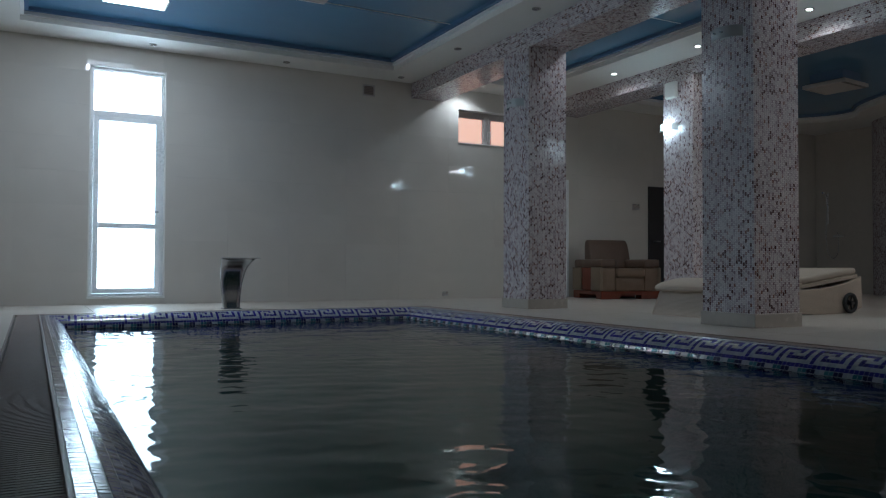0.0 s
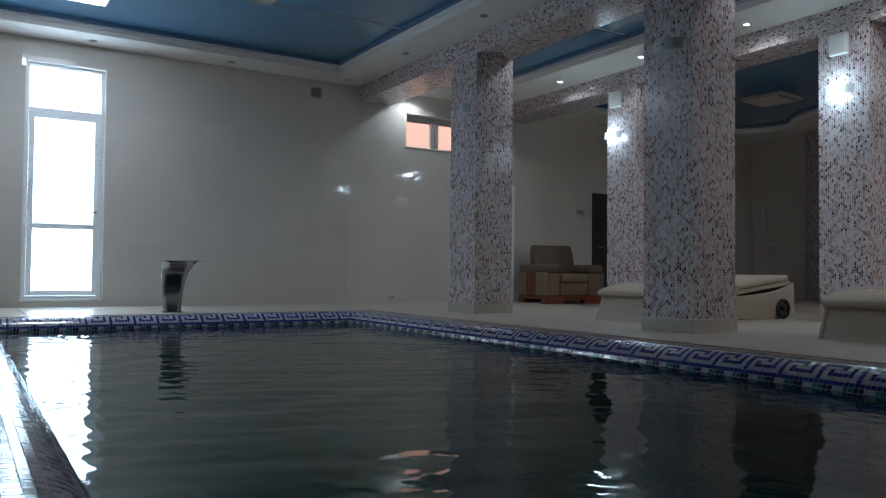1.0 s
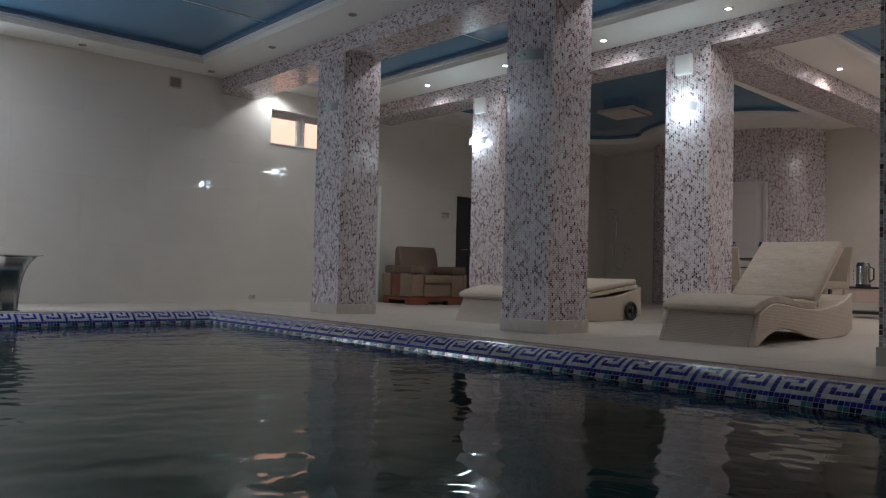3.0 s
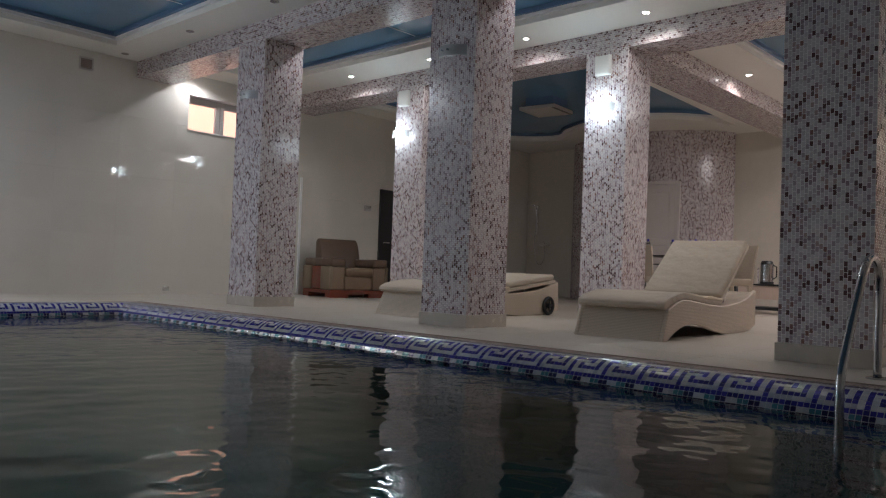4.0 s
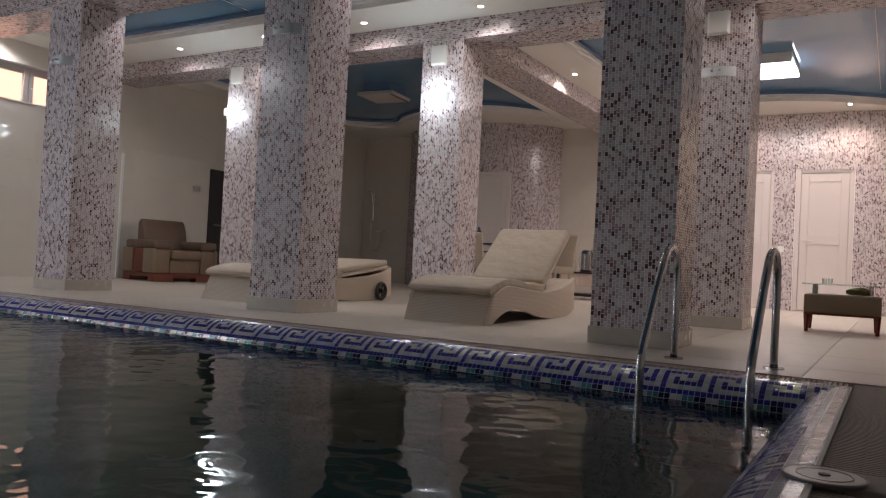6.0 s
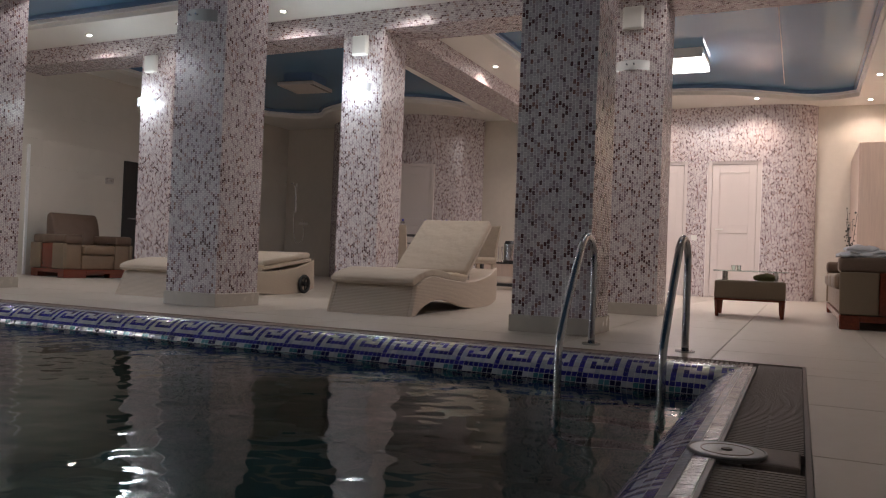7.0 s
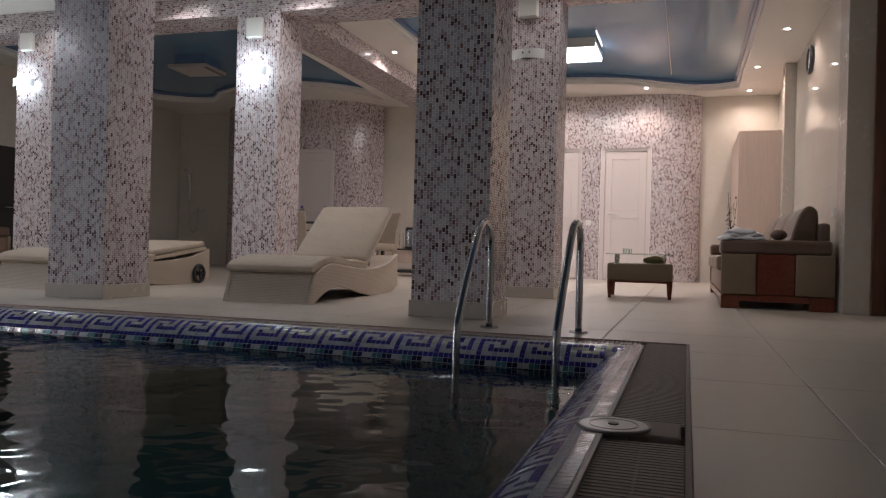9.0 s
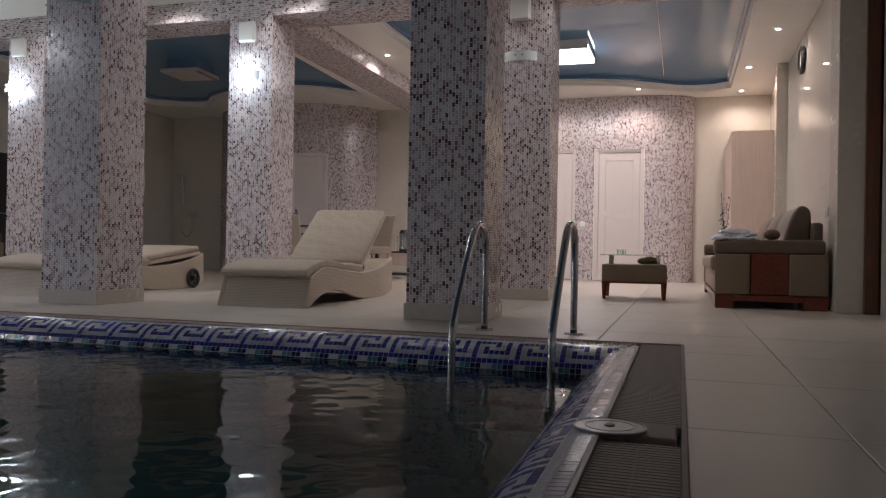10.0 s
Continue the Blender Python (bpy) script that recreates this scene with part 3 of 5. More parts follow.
def block(name, points, label, openings):
    """A rounded block clad in mosaic: points give its front line in plan."""
    b_thing = thing(name, pose(0, 0, 0), label, "wall", "", "structure")
    line = [Vector((x, y, 0)) for x, y in smooth_edge(points, 10)]
    pts = np.array([(p.x, p.y) for p in line])
    step = np.r_[0, np.cumsum(np.hypot(*np.diff(pts, axis=0).T))]
    tan = np.gradient(pts, step, axis=0)
    tan /= np.hypot(*tan.T)[:, None]
    c, f = tile_boxes(*tile_field(step[-1], SOFFIT, 0.021, 0.030))
    mid_y, top = np.interp(c[:, :4, 0].mean(1), step, pts[:, 1]), c[:, :4, 1].mean(1)
    keep = np.ones(len(c), bool)
    for a, b, h in openings:
        keep &= ~((mid_y > a) & (mid_y < b) & (top < h))
    c = c[keep]
    f = (np.arange(len(c))[:, None, None] * 8 + np.array([[4, 5, 6, 7], [0, 1, 5, 4], [1, 2, 6, 5], [2, 3, 7, 6], [3, 0, 4, 7]])[None]).reshape(-1, 4)
    at = c[..., 0]
    px, py = np.interp(at, step, pts[:, 0]), np.interp(at, step, pts[:, 1])
    tx, ty = np.interp(at, step, tan[:, 0]), np.interp(at, step, tan[:, 1])
    out = np.stack([px + ty * c[..., 2], py - tx * c[..., 2], c[..., 1]], -1)
    tagged(raw("mosaic", out.reshape(-1, 3), f, M["mosaic"], b_thing, "small upright tiles in white, mauve and brown"), kind="stuff")
    # the wall itself, 0.16 m thick, with openings for its doors
    cuts = sorted({*step, *(np.interp(-y, -pts[:, 1], step) for o in openings for y in o[:2])})
    bm = bmesh.new()
    for a, b in zip(cuts, cuts[1:]):
        y = np.interp((a + b) / 2, step, pts[:, 1])
        z0 = max([0.0, *(h for lo, hi, h in openings if lo < y < hi)])
        quad = []
        for e, deep in ((a, 0), (b, 0), (b, 0.16), (a, 0.16)):
            n = (-np.interp(e, step, tan[:, 1]), np.interp(e, step, tan[:, 0]))
            quad.append((np.interp(e, step, pts[:, 0]) + n[0] * deep, np.interp(e, step, pts[:, 1]) + n[1] * deep))
        lo, hi = ([bm.verts.new((x, yy, z)) for x, yy in quad] for z in (z0, SOFFIT + 0.02))
        bm.faces.new(lo[::-1])
        bm.faces.new(hi)
        for k in range(4):
            bm.faces.new((lo[k - 1], lo[k], hi[k], hi[k - 1]))
    bmesh.ops.remove_doubles(bm, verts=bm.verts, dist=0.0002)
    part("core", bm, M["grout"], b_thing)
    return b_thing


BLOCK_X = 12.65
block("mosaic_wall", [(12.985, 0.10), (12.92, 0.12), (12.82, 0.22), (12.70, 0.46), (BLOCK_X, 0.85), (BLOCK_X, 1.6), (BLOCK_X, 2.6), (BLOCK_X, 3.8), (12.8, 4.06)][::-1], "rounded wall clad in white and brown mosaic, with two doors", [(0.905 - 0.06, 1.545 + 0.06, 2.08), (1.96 - 0.06, 2.60 + 0.06, 2.08)])
block("mosaic_wall", [(12.9, 5.42), (12.55, 5.62), (12.2, 6.1), (12.05, 6.7), (12.12, 7.35), (12.33, 7.98), (12.62, 8.38), (12.93, 8.55)][::-1], "curved wall clad in white and brown mosaic beside the shower", [])


def panel_door(name, m, w, h, label):
    d = thing(name, m, label, "door", "white doors", "structure")
    part("frame", boxes((-0.06, 0.0, -0.05, 0.02, 0, h + 0.05), (w, w + 0.06, -0.05, 0.02, 0, h + 0.05), (0, w, -0.05, 0.02, h, h + 0.05), bevel=0.004), M["door_white"], d)
    leaf = part("leaf", boxes((0.004, 0.11, -0.035, 0.01, 0.01, h - 0.004), (w - 0.11, w - 0.004, -0.035, 0.01, 0.01, h - 0.004), (0.11, w - 0.11, -0.035, 0.01, h - 0.13, h - 0.004),
                (0.11, w - 0.11, -0.035, 0.01, 0.98, 1.10), (0.11, w - 0.11, -0.035, 0.01, 0.01, 0.16), bevel=0.004), M["door_white"], d)
    part("panel", boxes((0.105, w - 0.105, -0.020, 0.0, 0.15, 0.99), bevel=0.01), M["door_white"], leaf)
    part("panel", boxes((0.105, w - 0.105, -0.020, 0.0, 1.09, h - 0.12), bevel=0.01), M["door_white"], leaf)
    part("handle", tube([(0.07, -0.035, 1.04), (0.07, -0.075, 1.04), (0.075, -0.08, 1.04), (0.18, -0.08, 1.04)], 0.009, 8), M["plastic_white"], leaf, "white lever handle")
    return d


# the doors face the pool (towards -x)
panel_door("door_1", pose(BLOCK_X + 0.075, 1.545, 0, 0, 0, -90), 0.64, 2.03, "closed white panelled door in the mosaic wall")
panel_door("door_2", pose(BLOCK_X + 0.075, 2.60, 0, 0, 0, -90), 0.64, 2.03, "closed white panelled door in the mosaic wall")
panel_door("door_3", pose(12.035, 6.70, 0, 0, 0, -76), 0.62, 2.0, "closed white panelled door in the curved mosaic wall")

# ---------------------------------------------------------------- glazed door and small window
def glazed_door():
    d = thing("window_1", pose(0, WALL_Y, 0), "tall white glazed door with a top light, bright daylight behind", "window", "", "structure")
    x0, x1, z0, z1 = DOOR_X0, DOOR_X1, DOOR_Z0, DOOR_Z1
    part("reveal", boxes((x0 - 0.001, x0 + 0.012, 0.0, T, z0, z1), (x1 - 0.012, x1 + 0.001, 0.0, T, z0, z1), (x0, x1, 0.0, T, z1 - 0.012, z1)), M["plaster"], d)
    part("sill", boxes((x0 - 0.004, x1 + 0.004, -0.008, T, z0 - 0.02, z0 + 0.006), bevel=0.004), M["plastic_white"], d)
    y0, y1 = 0.075, 0.135
    f = 0.035
    part("outer_frame", boxes((x0 + 0.012, x0 + 0.012 + f, y0, y1, z0, z1 - 0.012), (x1 - 0.012 - f, x1 - 0.012, y0, y1, z0, z1 - 0.012),
                              (x0 + 0.047, x1 - 0.047, y0, y1, z1 - 0.05, z1 - 0.012), (x0 + 0.047, x1 - 0.047, y0, y1, z0, z0 + 0.035),
                              (x0 + 0.047, x1 - 0.047, y0, y1, 2.125, 2.175), bevel=0.004), M["pvc"], d)
    a, b, y0 = x0 + 0.05, x1 - 0.05, 0.06
    leaf = part("leaf", boxes((a, a + 0.055, y0, y1, z0 + 0.04, 2.12), (b - 0.055, b, y0, y1, z0 + 0.04, 2.12), (a + 0.055, b - 0.055, y0, y1, 2.065, 2.12),
                              (a + 0.055, b - 0.055, y0, y1, 0.855, 0.915), (a + 0.055, b - 0.055, y0, y1, z0 + 0.04, z0 + 0.095), bevel=0.005), M["pvc"], d)
    for z, zz in ((z0 + 0.095, 0.855), (0.915, 2.065)):
        pane = part("pane", boxes((a + 0.05, b - 0.05, 0.098, 0.102, z - 0.004, zz + 0.004)), M["glass"], leaf)
        pane.visible_shadow = False
    pane = part("pane", boxes((x0 + 0.045, x1 - 0.045, 0.098, 0.102, 2.172, z1 - 0.048)), M["glass"], d)
    pane.visible_shadow = False
    part("handle", tube([(b - 0.028, y0, 1.05), (b - 0.028, y0 - 0.04, 1.05), (b - 0.034, y0 - 0.045, 1.05), (b - 0.13, y0 - 0.045, 1.05)], 0.008, 8), M["steel"], leaf)


glazed_door()


def small_window():
    d = thing("window_2", pose(0, WALL_Y, 0), "small high two-pane window glowing warm peach", "window", "", "structure")
    x0, x1, z0, z1 = SW_X0, SW_X1, SW_Z0, SW_Z1
    part("reveal", boxes((x0, x1, 0.0, T, z1 - 0.01, z1 + 0.001), (x0 - 0.001, x0 + 0.01, 0, T, z0, z1), (x1 - 0.01, x1 + 0.001, 0, T, z0, z1)), M["plaster"], d)
    part("sill", boxes((x0 - 0.0, x1, -0.01, T, z0 - 0.012, z0 + 0.006), bevel=0.003), M["plastic_white"], d)
    mid = 5.905
    y0, y1 = 0.10, 0.15
    # the frame's backlit shade is put into its grey colour
    part("window_frame", boxes((x0 + 0.01, x0 + 0.03, y0, y1, z0, z1 - 0.01), (x1 - 0.03, x1 - 0.01, y0, y1, z0, z1 - 0.01), (mid - 0.06, mid - 0.004, y0 - 0.01, y1, z0, z1 - 0.06), (mid + 0.004, mid + 0.06, y0 - 0.02, y1, z0, z1 - 0.06),
                               (mid - 0.006, mid + 0.006, y0, y1, z0, z1 - 0.06), (x0 + 0.03, x1 - 0.03, y0, y1, z1 - 0.10, z1 - 0.01), (x0 + 0.03, x1 - 0.03, y0, y1, z0, z0 + 0.02), bevel=0.004), M["window_grey"], d)
    part("handle", tube([(mid + 0.032, y0 - 0.02, z0 + 0.20), (mid + 0.032, y0 - 0.05, z0 + 0.20), (mid + 0.032, y0 - 0.055, z0 + 0.19), (mid + 0.032, y0 - 0.055, z0 + 0.10)], 0.008, 8), M["plastic_white"], d)
    for a, b in ((x0 + 0.028, mid - 0.058), (mid + 0.058, x1 - 0.028)):
        pane = part("pane", boxes((a, b, 0.123, 0.127, z0 + 0.015, z1 - 0.095)), M["glass"], d)
        pane.visible_shadow = False


small_window()
tagged(part("backdrop_sky", boxes((-1.2, 3.2, WALL_Y + 1.2, WALL_Y + 1.25, -0.6, 4.2)), M["outdoors"]), "bright hazy daylight outside the glazed door", "sky", kind="structure")
tagged(part("backdrop_building", boxes((-1.2, 3.2, WALL_Y + 1.12, WALL_Y + 1.17, 2.34, 4.2)), M["outside_wall_glow"]), "pale peach wall opposite the glazed door, with its daylight as glow", "backdrop", kind="structure")
tagged(part("backdrop_corridor", boxes((4.9, 7.4, WALL_Y + 0.9, WALL_Y + 0.95, 1.6, 3.3)), M["corridor_glow"]), "warm self-glowing wall behind the small window", "backdrop", kind="structure")

# ---------------------------------------------------------------- coping of small pool tiles with a Greek key
TP = 0.0247
KEY = ("BBBBB.B.", "B...B.B.", "B.B...B.", "B.BBBBB.", "B.......")    # from the grating side down


def coping_line():
    """Arc length, inset and height along the rounded edge, from the grating down into the water."""
    th = np.linspace(0, math.pi / 2, 60)
    d, z = 0.205 * np.sin(th), -0.155 + 0.163 * np.cos(th)
    d, z = np.r_[d, 0.205], np.r_[z, -0.30]
    s = np.r_[0, np.cumsum(np.hypot(np.diff(d), np.diff(z)))]
    return s, d, z


KEY_START = 4
EDGE = 0.014    # by which the first row is wider
JOINT = 0.0013
CS, CD, CZ = coping_line()
ROWS_N = int(CS[-1] / TP)


def coping_kind(row, i):
    """Which glaze a coping tile has: 0 white, 1 blue, 2 turquoise, 3 navy, 4 mauve."""
    if row == 0:
        return 4
    if row == 1:
        return 0
    if row <= 6:
        return 1 if KEY[row - 2][(KEY_START - i) % 8] == "B" else 0
    if row == 7:
        return 1
    if row == 8:
        return (2, 2, 3, 3, 0, 0)[-i % 6]
    # rows under water: their dimness is put into mostly navy tiles
    return 2 if (i // 2 + row) % 5 == 0 else 3


GLAZES = [M["pool_white"], M["pool_blue"], M["pool_turquoise"], M["pool_navy"], M["pool_mauve"]]
# corner, direction along the side, inward direction, length
SIDES = {"near": ((CX0, CY0), (1, 0), (0, 1), CX1 - CX0), "far": ((CX1, CY0), (0, 1), (-1, 0), CY1 - CY0),
         "end": ((CX1, CY1), (-1, 0), (0, -1), CX1 - CX0), "left": ((CX0, CY1), (0, -1), (1, 0), CY1 - CY0)}
coping = thing("pool_coping", pose(0, 0, 0), "rounded pool edge of white and blue mosaic with a Greek key border", "pool edge", "", "structure")
SINGLE = (1.22, 2.00)    # stretch of the near edge whose tiles are single pieces


def coping_corners(a0, a1, s0, s1, org, along, inward, h=0.0016):
    """Eight corners of tiles between a0..a1 along the side and s0..s1 over the edge."""
    out = np.empty((len(a0), 8, 3))
    org, along, inward = np.array(org), np.array(along), np.array(inward)
    for k, (a, s) in enumerate(((a0, s0), (a1, s0), (a1, s1), (a0, s1))):
        d, z = np.interp(s, CS, CD), np.interp(s, CS, CZ)
        e = 0.004
        td, tz = np.interp(s + e, CS, CD) - np.interp(s - e, CS, CD), np.interp(s + e, CS, CZ) - np.interp(s - e, CS, CZ)
        ln = np.hypot(td, tz)
        nd, nz = -tz / ln, td / ln
        for top in (0, 1):
            dd, zz = d + nd * h * top, z + nz * h * top
            p = org + a[:, None] * along + dd[:, None] * inward
            out[:, k + 4 * top, 0], out[:, k + 4 * top, 1], out[:, k + 4 * top, 2] = p[:, 0], p[:, 1], zz
    return out


QUADS = np.array([[4, 5, 6, 7], [0, 1, 5, 4], [1, 2, 6, 5], [2, 3, 7, 6], [3, 0, 4, 7]])


def coping_side(name):
    org, along, inward, length = SIDES[name]
    a0s, a1s, s0s, s1s, mats = [], [], [], [], []
    for row in range(ROWS_N):
        s0, s1 = (EDGE + row * TP if row else 0.002) + JOINT, EDGE + (row + 1) * TP - JOINT
        d = np.interp((s0 + s1) / 2, CS, CD)
        for i in range(int(length / TP) + 1):
            a, b = max(i * TP + JOINT, d), min((i + 1) * TP - JOINT, length - d)
            if b - a < 0.005:
                continue
            if name == "near" and row < 9 and SINGLE[0] <= CX0 + i * TP < SINGLE[1]:
                continue
            a0s.append(a), a1s.append(b), s0s.append(s0), s1s.append(s1), mats.append(coping_kind(row, i))
    c = coping_corners(*map(np.array, (a0s, a1s, s0s, s1s)), org, along, inward)
    c[:, 4:, :] += rng.normal(0, 0.00012, (len(c), 1, 3))
    c[:, 4:, 2] += rng.normal(0, 0.00022, (len(c), 4))
    f = (np.arange(len(c))[:, None, None] * 8 + QUADS[None]).reshape(-1, 4)
    tagged(raw("small_tiles", c.reshape(-1, 3), f, GLAZES, coping, slots=np.repeat(mats, 5)), kind="stuff")
    # bed under the tiles
    s = np.linspace(0, CS[-1], 40)
    d, z = np.interp(s, CS, CD), np.interp(s, CS, CZ)
    v = []
    for k in range(len(s)):
        for e in (d[k], length - d[k]):
            p = np.array(org) + e * np.array(along) + d[k] * np.array(inward)
            v.append((p[0], p[1], z[k]))
    f = [(2 * k, 2 * k + 1, 2 * k + 3, 2 * k + 2) for k in range(len(s) - 1)]
    raw("bed", v, f, M["pool_grout"], coping, smooth=True)


for side in SIDES:
    coping_side(side)


# ---------------------------------------------------------------- grating round the pool
def slat_mesh(name, length):
    mid = length / 2 - 0.004
    bm = boxes((-0.0058, 0.0058, 0.002, length - 0.010, -0.022, -0.003), (-0.0062, 0.0062, 0.002, mid - 0.004, -0.012, -0.002), (-0.0062, 0.0062, mid + 0.004, length - 0.010, -0.012, -0.002), (-0.0103, 0.0103, mid - 0.003, mid + 0.003, -0.02, -0.004))
    me = bpy.data.meshes.new(name)
    bm.to_mesh(me)
    bm.free()
    me.materials.append(M["grate"])
    return me


grating = thing("overflow_grating", pose(0, 0, 0), "grey plastic slatted grating round the pool", "grating", "", "structure")
part("trim", boxes((gx0 - 0.012, gx0, gy0 - 0.012, gy1 + 0.012, -0.05, 0.002), (gx1, gx1 + 0.012, gy0 - 0.012, gy1 + 0.012, -0.05, 0.002),
                   (gx0, gx1, gy0 - 0.012, gy0, -0.05, 0.002), (gx0, gx1, gy1, gy1 + 0.012, -0.05, 0.0)), M["grate"], grating, "thin grey edge strip")
part("inner_trim", boxes((CX0 - 0.01, CX0 + 0.002, CY0 - 0.01, CY1 + 0.01, -0.05, 0.008), (CX1 - 0.002, CX1 + 0.01, CY0 - 0.01, CY1 + 0.01, -0.05, 0.008),
                         (CX0 + 0.002, CX1 - 0.002, CY0 - 0.01, CY0 + 0.002, -0.05, 0.008), (CX0 + 0.002, CX1 - 0.002, CY1 - 0.002, CY1 + 0.01, -0.05, 0.008), bevel=0.002), M["rim"], grating, "thin pale edge strip")
near_slat = slat_mesh("slat", GRATE)
SLAT = 0.0205
SKIM = (2.09, 0.43)
for k in range(int((gx1 - gx0 - 0.02) / SLAT)):
    x = gx0 + 0.02 + k * SLAT
    if abs(x - SKIM[0] - 0.01) > 0.10:
        obj("slat", near_slat, grating).location = (x, gy0, 0)
left_rows, far_rows = [], []
for k in range(int((CY1 - CY0 - 0.02) / SLAT)):
    y = CY0 + 0.02 + k * SLAT
    if y < 2.4:
        s = obj("slat", near_slat, grating)
        s.matrix_local = pose(CX0, y, 0, 0, 0, 90)
    else:
        left_rows.append((gx0 + 0.012, CX0 - 0.012, y - 0.0065, y + 0.0065, -0.022, -0.002))
    far_rows.append((CX1 + 0.012, gx1 - 0.012, y - 0.0065, y + 0.0065, -0.022, -0.002))
end_rows = [(x, x + 0.013, CY1 + 0.012, gy1 - 0.012, -0.022, -0.002) for x in np.arange(gx0 + 0.02, gx1 - 0.03, SLAT)]


def slat_rows(rows):
    v, f = [], []
    for n, (x0, x1, y0, y1, z0, z1) in enumerate(rows):
        v += [(x0, y0, z0), (x1, y0, z0), (x1, y1, z0), (x0, y1, z0), (x0, y0, z1), (x1, y0, z1), (x1, y1, z1), (x0, y1, z1)]
        f += [tuple(8 * n + q for q in quad) for quad in QUADS]
    tagged(raw("slats", v, f, M["grate"], grating), kind="stuff")


for rows in (left_rows, far_rows, end_rows):
    slat_rows(rows)

skimmer = thing("skimmer_lid", pose(SKIM[0], SKIM[1], 0.001), "round grey plastic skimmer lid set into the pool edge", "skimmer lid")
bm = cylinder((0, 0, 0.006), 0.079, 0.012, 48)
part("lid", bm, M["lid_grey"], skimmer)
part("rim", tube([(0.081 * math.cos(a), 0.081 * math.sin(a), 0.009) for a in np.linspace(0, 2 * math.pi, 49)], 0.0045, 8), M["lid_grey"], skimmer)
part("boss", cylinder((0, 0, 0.013), 0.012, 0.004, 16), M["gutter"], skimmer)
part("ring", tube([(0.055 * math.cos(a), 0.055 * math.sin(a), 0.012) for a in np.linspace(0, 2 * math.pi, 41)], 0.0015, 6), M["grate"], skimmer)
block_ob = thing("channel_block", pose(SKIM[0] + 0.05, 0.30, 0), "grey cover block beside the skimmer lid", "cover")
part("cover", boxes((-0.085, 0.07, -0.02, 0.095, -0.03, 0.002), bevel=0.006), M["grate"], block_ob)


# ---------------------------------------------------------------- pool ladder: two rails
def ladder():
    l = thing("pool_ladder", pose(0, 0, 0), "stainless steel pool ladder rails hooked over the edge", "ladder")
    line = [(4.235, 0.0), (4.235, 0.2), (4.235, 0.41), (4.212, 0.495), (4.145, 0.543), (4.05, 0.555), (3.95, 0.53), (3.86, 0.465), (3.68, 0.285), (3.535, 0.125), (3.495, 0.06), (3.485, -0.02), (3.485, -0.3), (3.485, -1.0)]
    for foot, end in ((1.268, 1.226), (0.797, 0.790)):
        pts = curve_line([(x, foot + (end - foot) * (4.235 - x) / 0.75, z) for x, z in line], 6)
        rail = part("rail", tube(pts, 0.0180, 16), M["steel"], l, smooth=True)
        part("flange", cylinder((4.235, foot, 0.004), 0.048, 0.010, 28), M["steel"], rail)
    for z in (-0.35, -0.62, -0.88):
        part("tread", boxes((3.44, 3.53, 0.79, 1.226, z, z + 0.02), bevel=0.004), M["steel"], l)


ladder()


# ---------------------------------------------------------------- waterfall blade
def waterfall():
    w = thing("pool_waterfall", pose(1.945, 8.20, 0, 0, 0, 0), "curved polished steel waterfall spout standing at the pool edge", "waterfall")
    rows = [(0.0, 0.076, 0.00), (0.10, 0.085, 0.020), (0.20, 0.097, 0.026), (0.30, 0.110, 0.016), (0.40, 0.127, -0.012), (0.46, 0.144, -0.05), (0.50, 0.168, -0.09), (0.512, 0.182, -0.16), (0.505, 0.186, -0.23)]
    line = curve_line([(h, y, z) for z, h, y in rows], 5)
    bm = bmesh.new()
    front, back = [], []
    for p in line:
        front.append([bm.verts.new((x * p.x + 0.045 * (p.z / 0.51) ** 5, p.y, p.z)) for x in (-1, -0.5, 0, 0.5, 1)])
        back.append([bm.verts.new((x * p.x + 0.045 * (p.z / 0.51) ** 5, p.y + 0.035 + 0.03 * (1 - p.z / 0.52), p.z + 0.004)) for x in (-1, -0.5, 0, 0.5, 1)])
    for a, b in zip(range(len(line) - 1), range(1, len(line))):
        for k in range(4):
            bm.faces.new((front[a][k], front[a][k + 1], front[b][k + 1], front[b][k]))
            bm.faces.new((back[a][k + 1], back[a][k], back[b][k], back[b][k + 1]))
        bm.faces.new((front[a][0], front[b][0], back[b][0], back[a][0]))
        bm.faces.new((front[a][4], back[a][4], back[b][4], front[b][4]))
    part("blade", bm, M["steel"], w, smooth=True)
    part("foot", boxes((-0.09, 0.09, -0.03, 0.10, 0, 0.012), bevel=0.004), M["steel"], w)


waterfall()


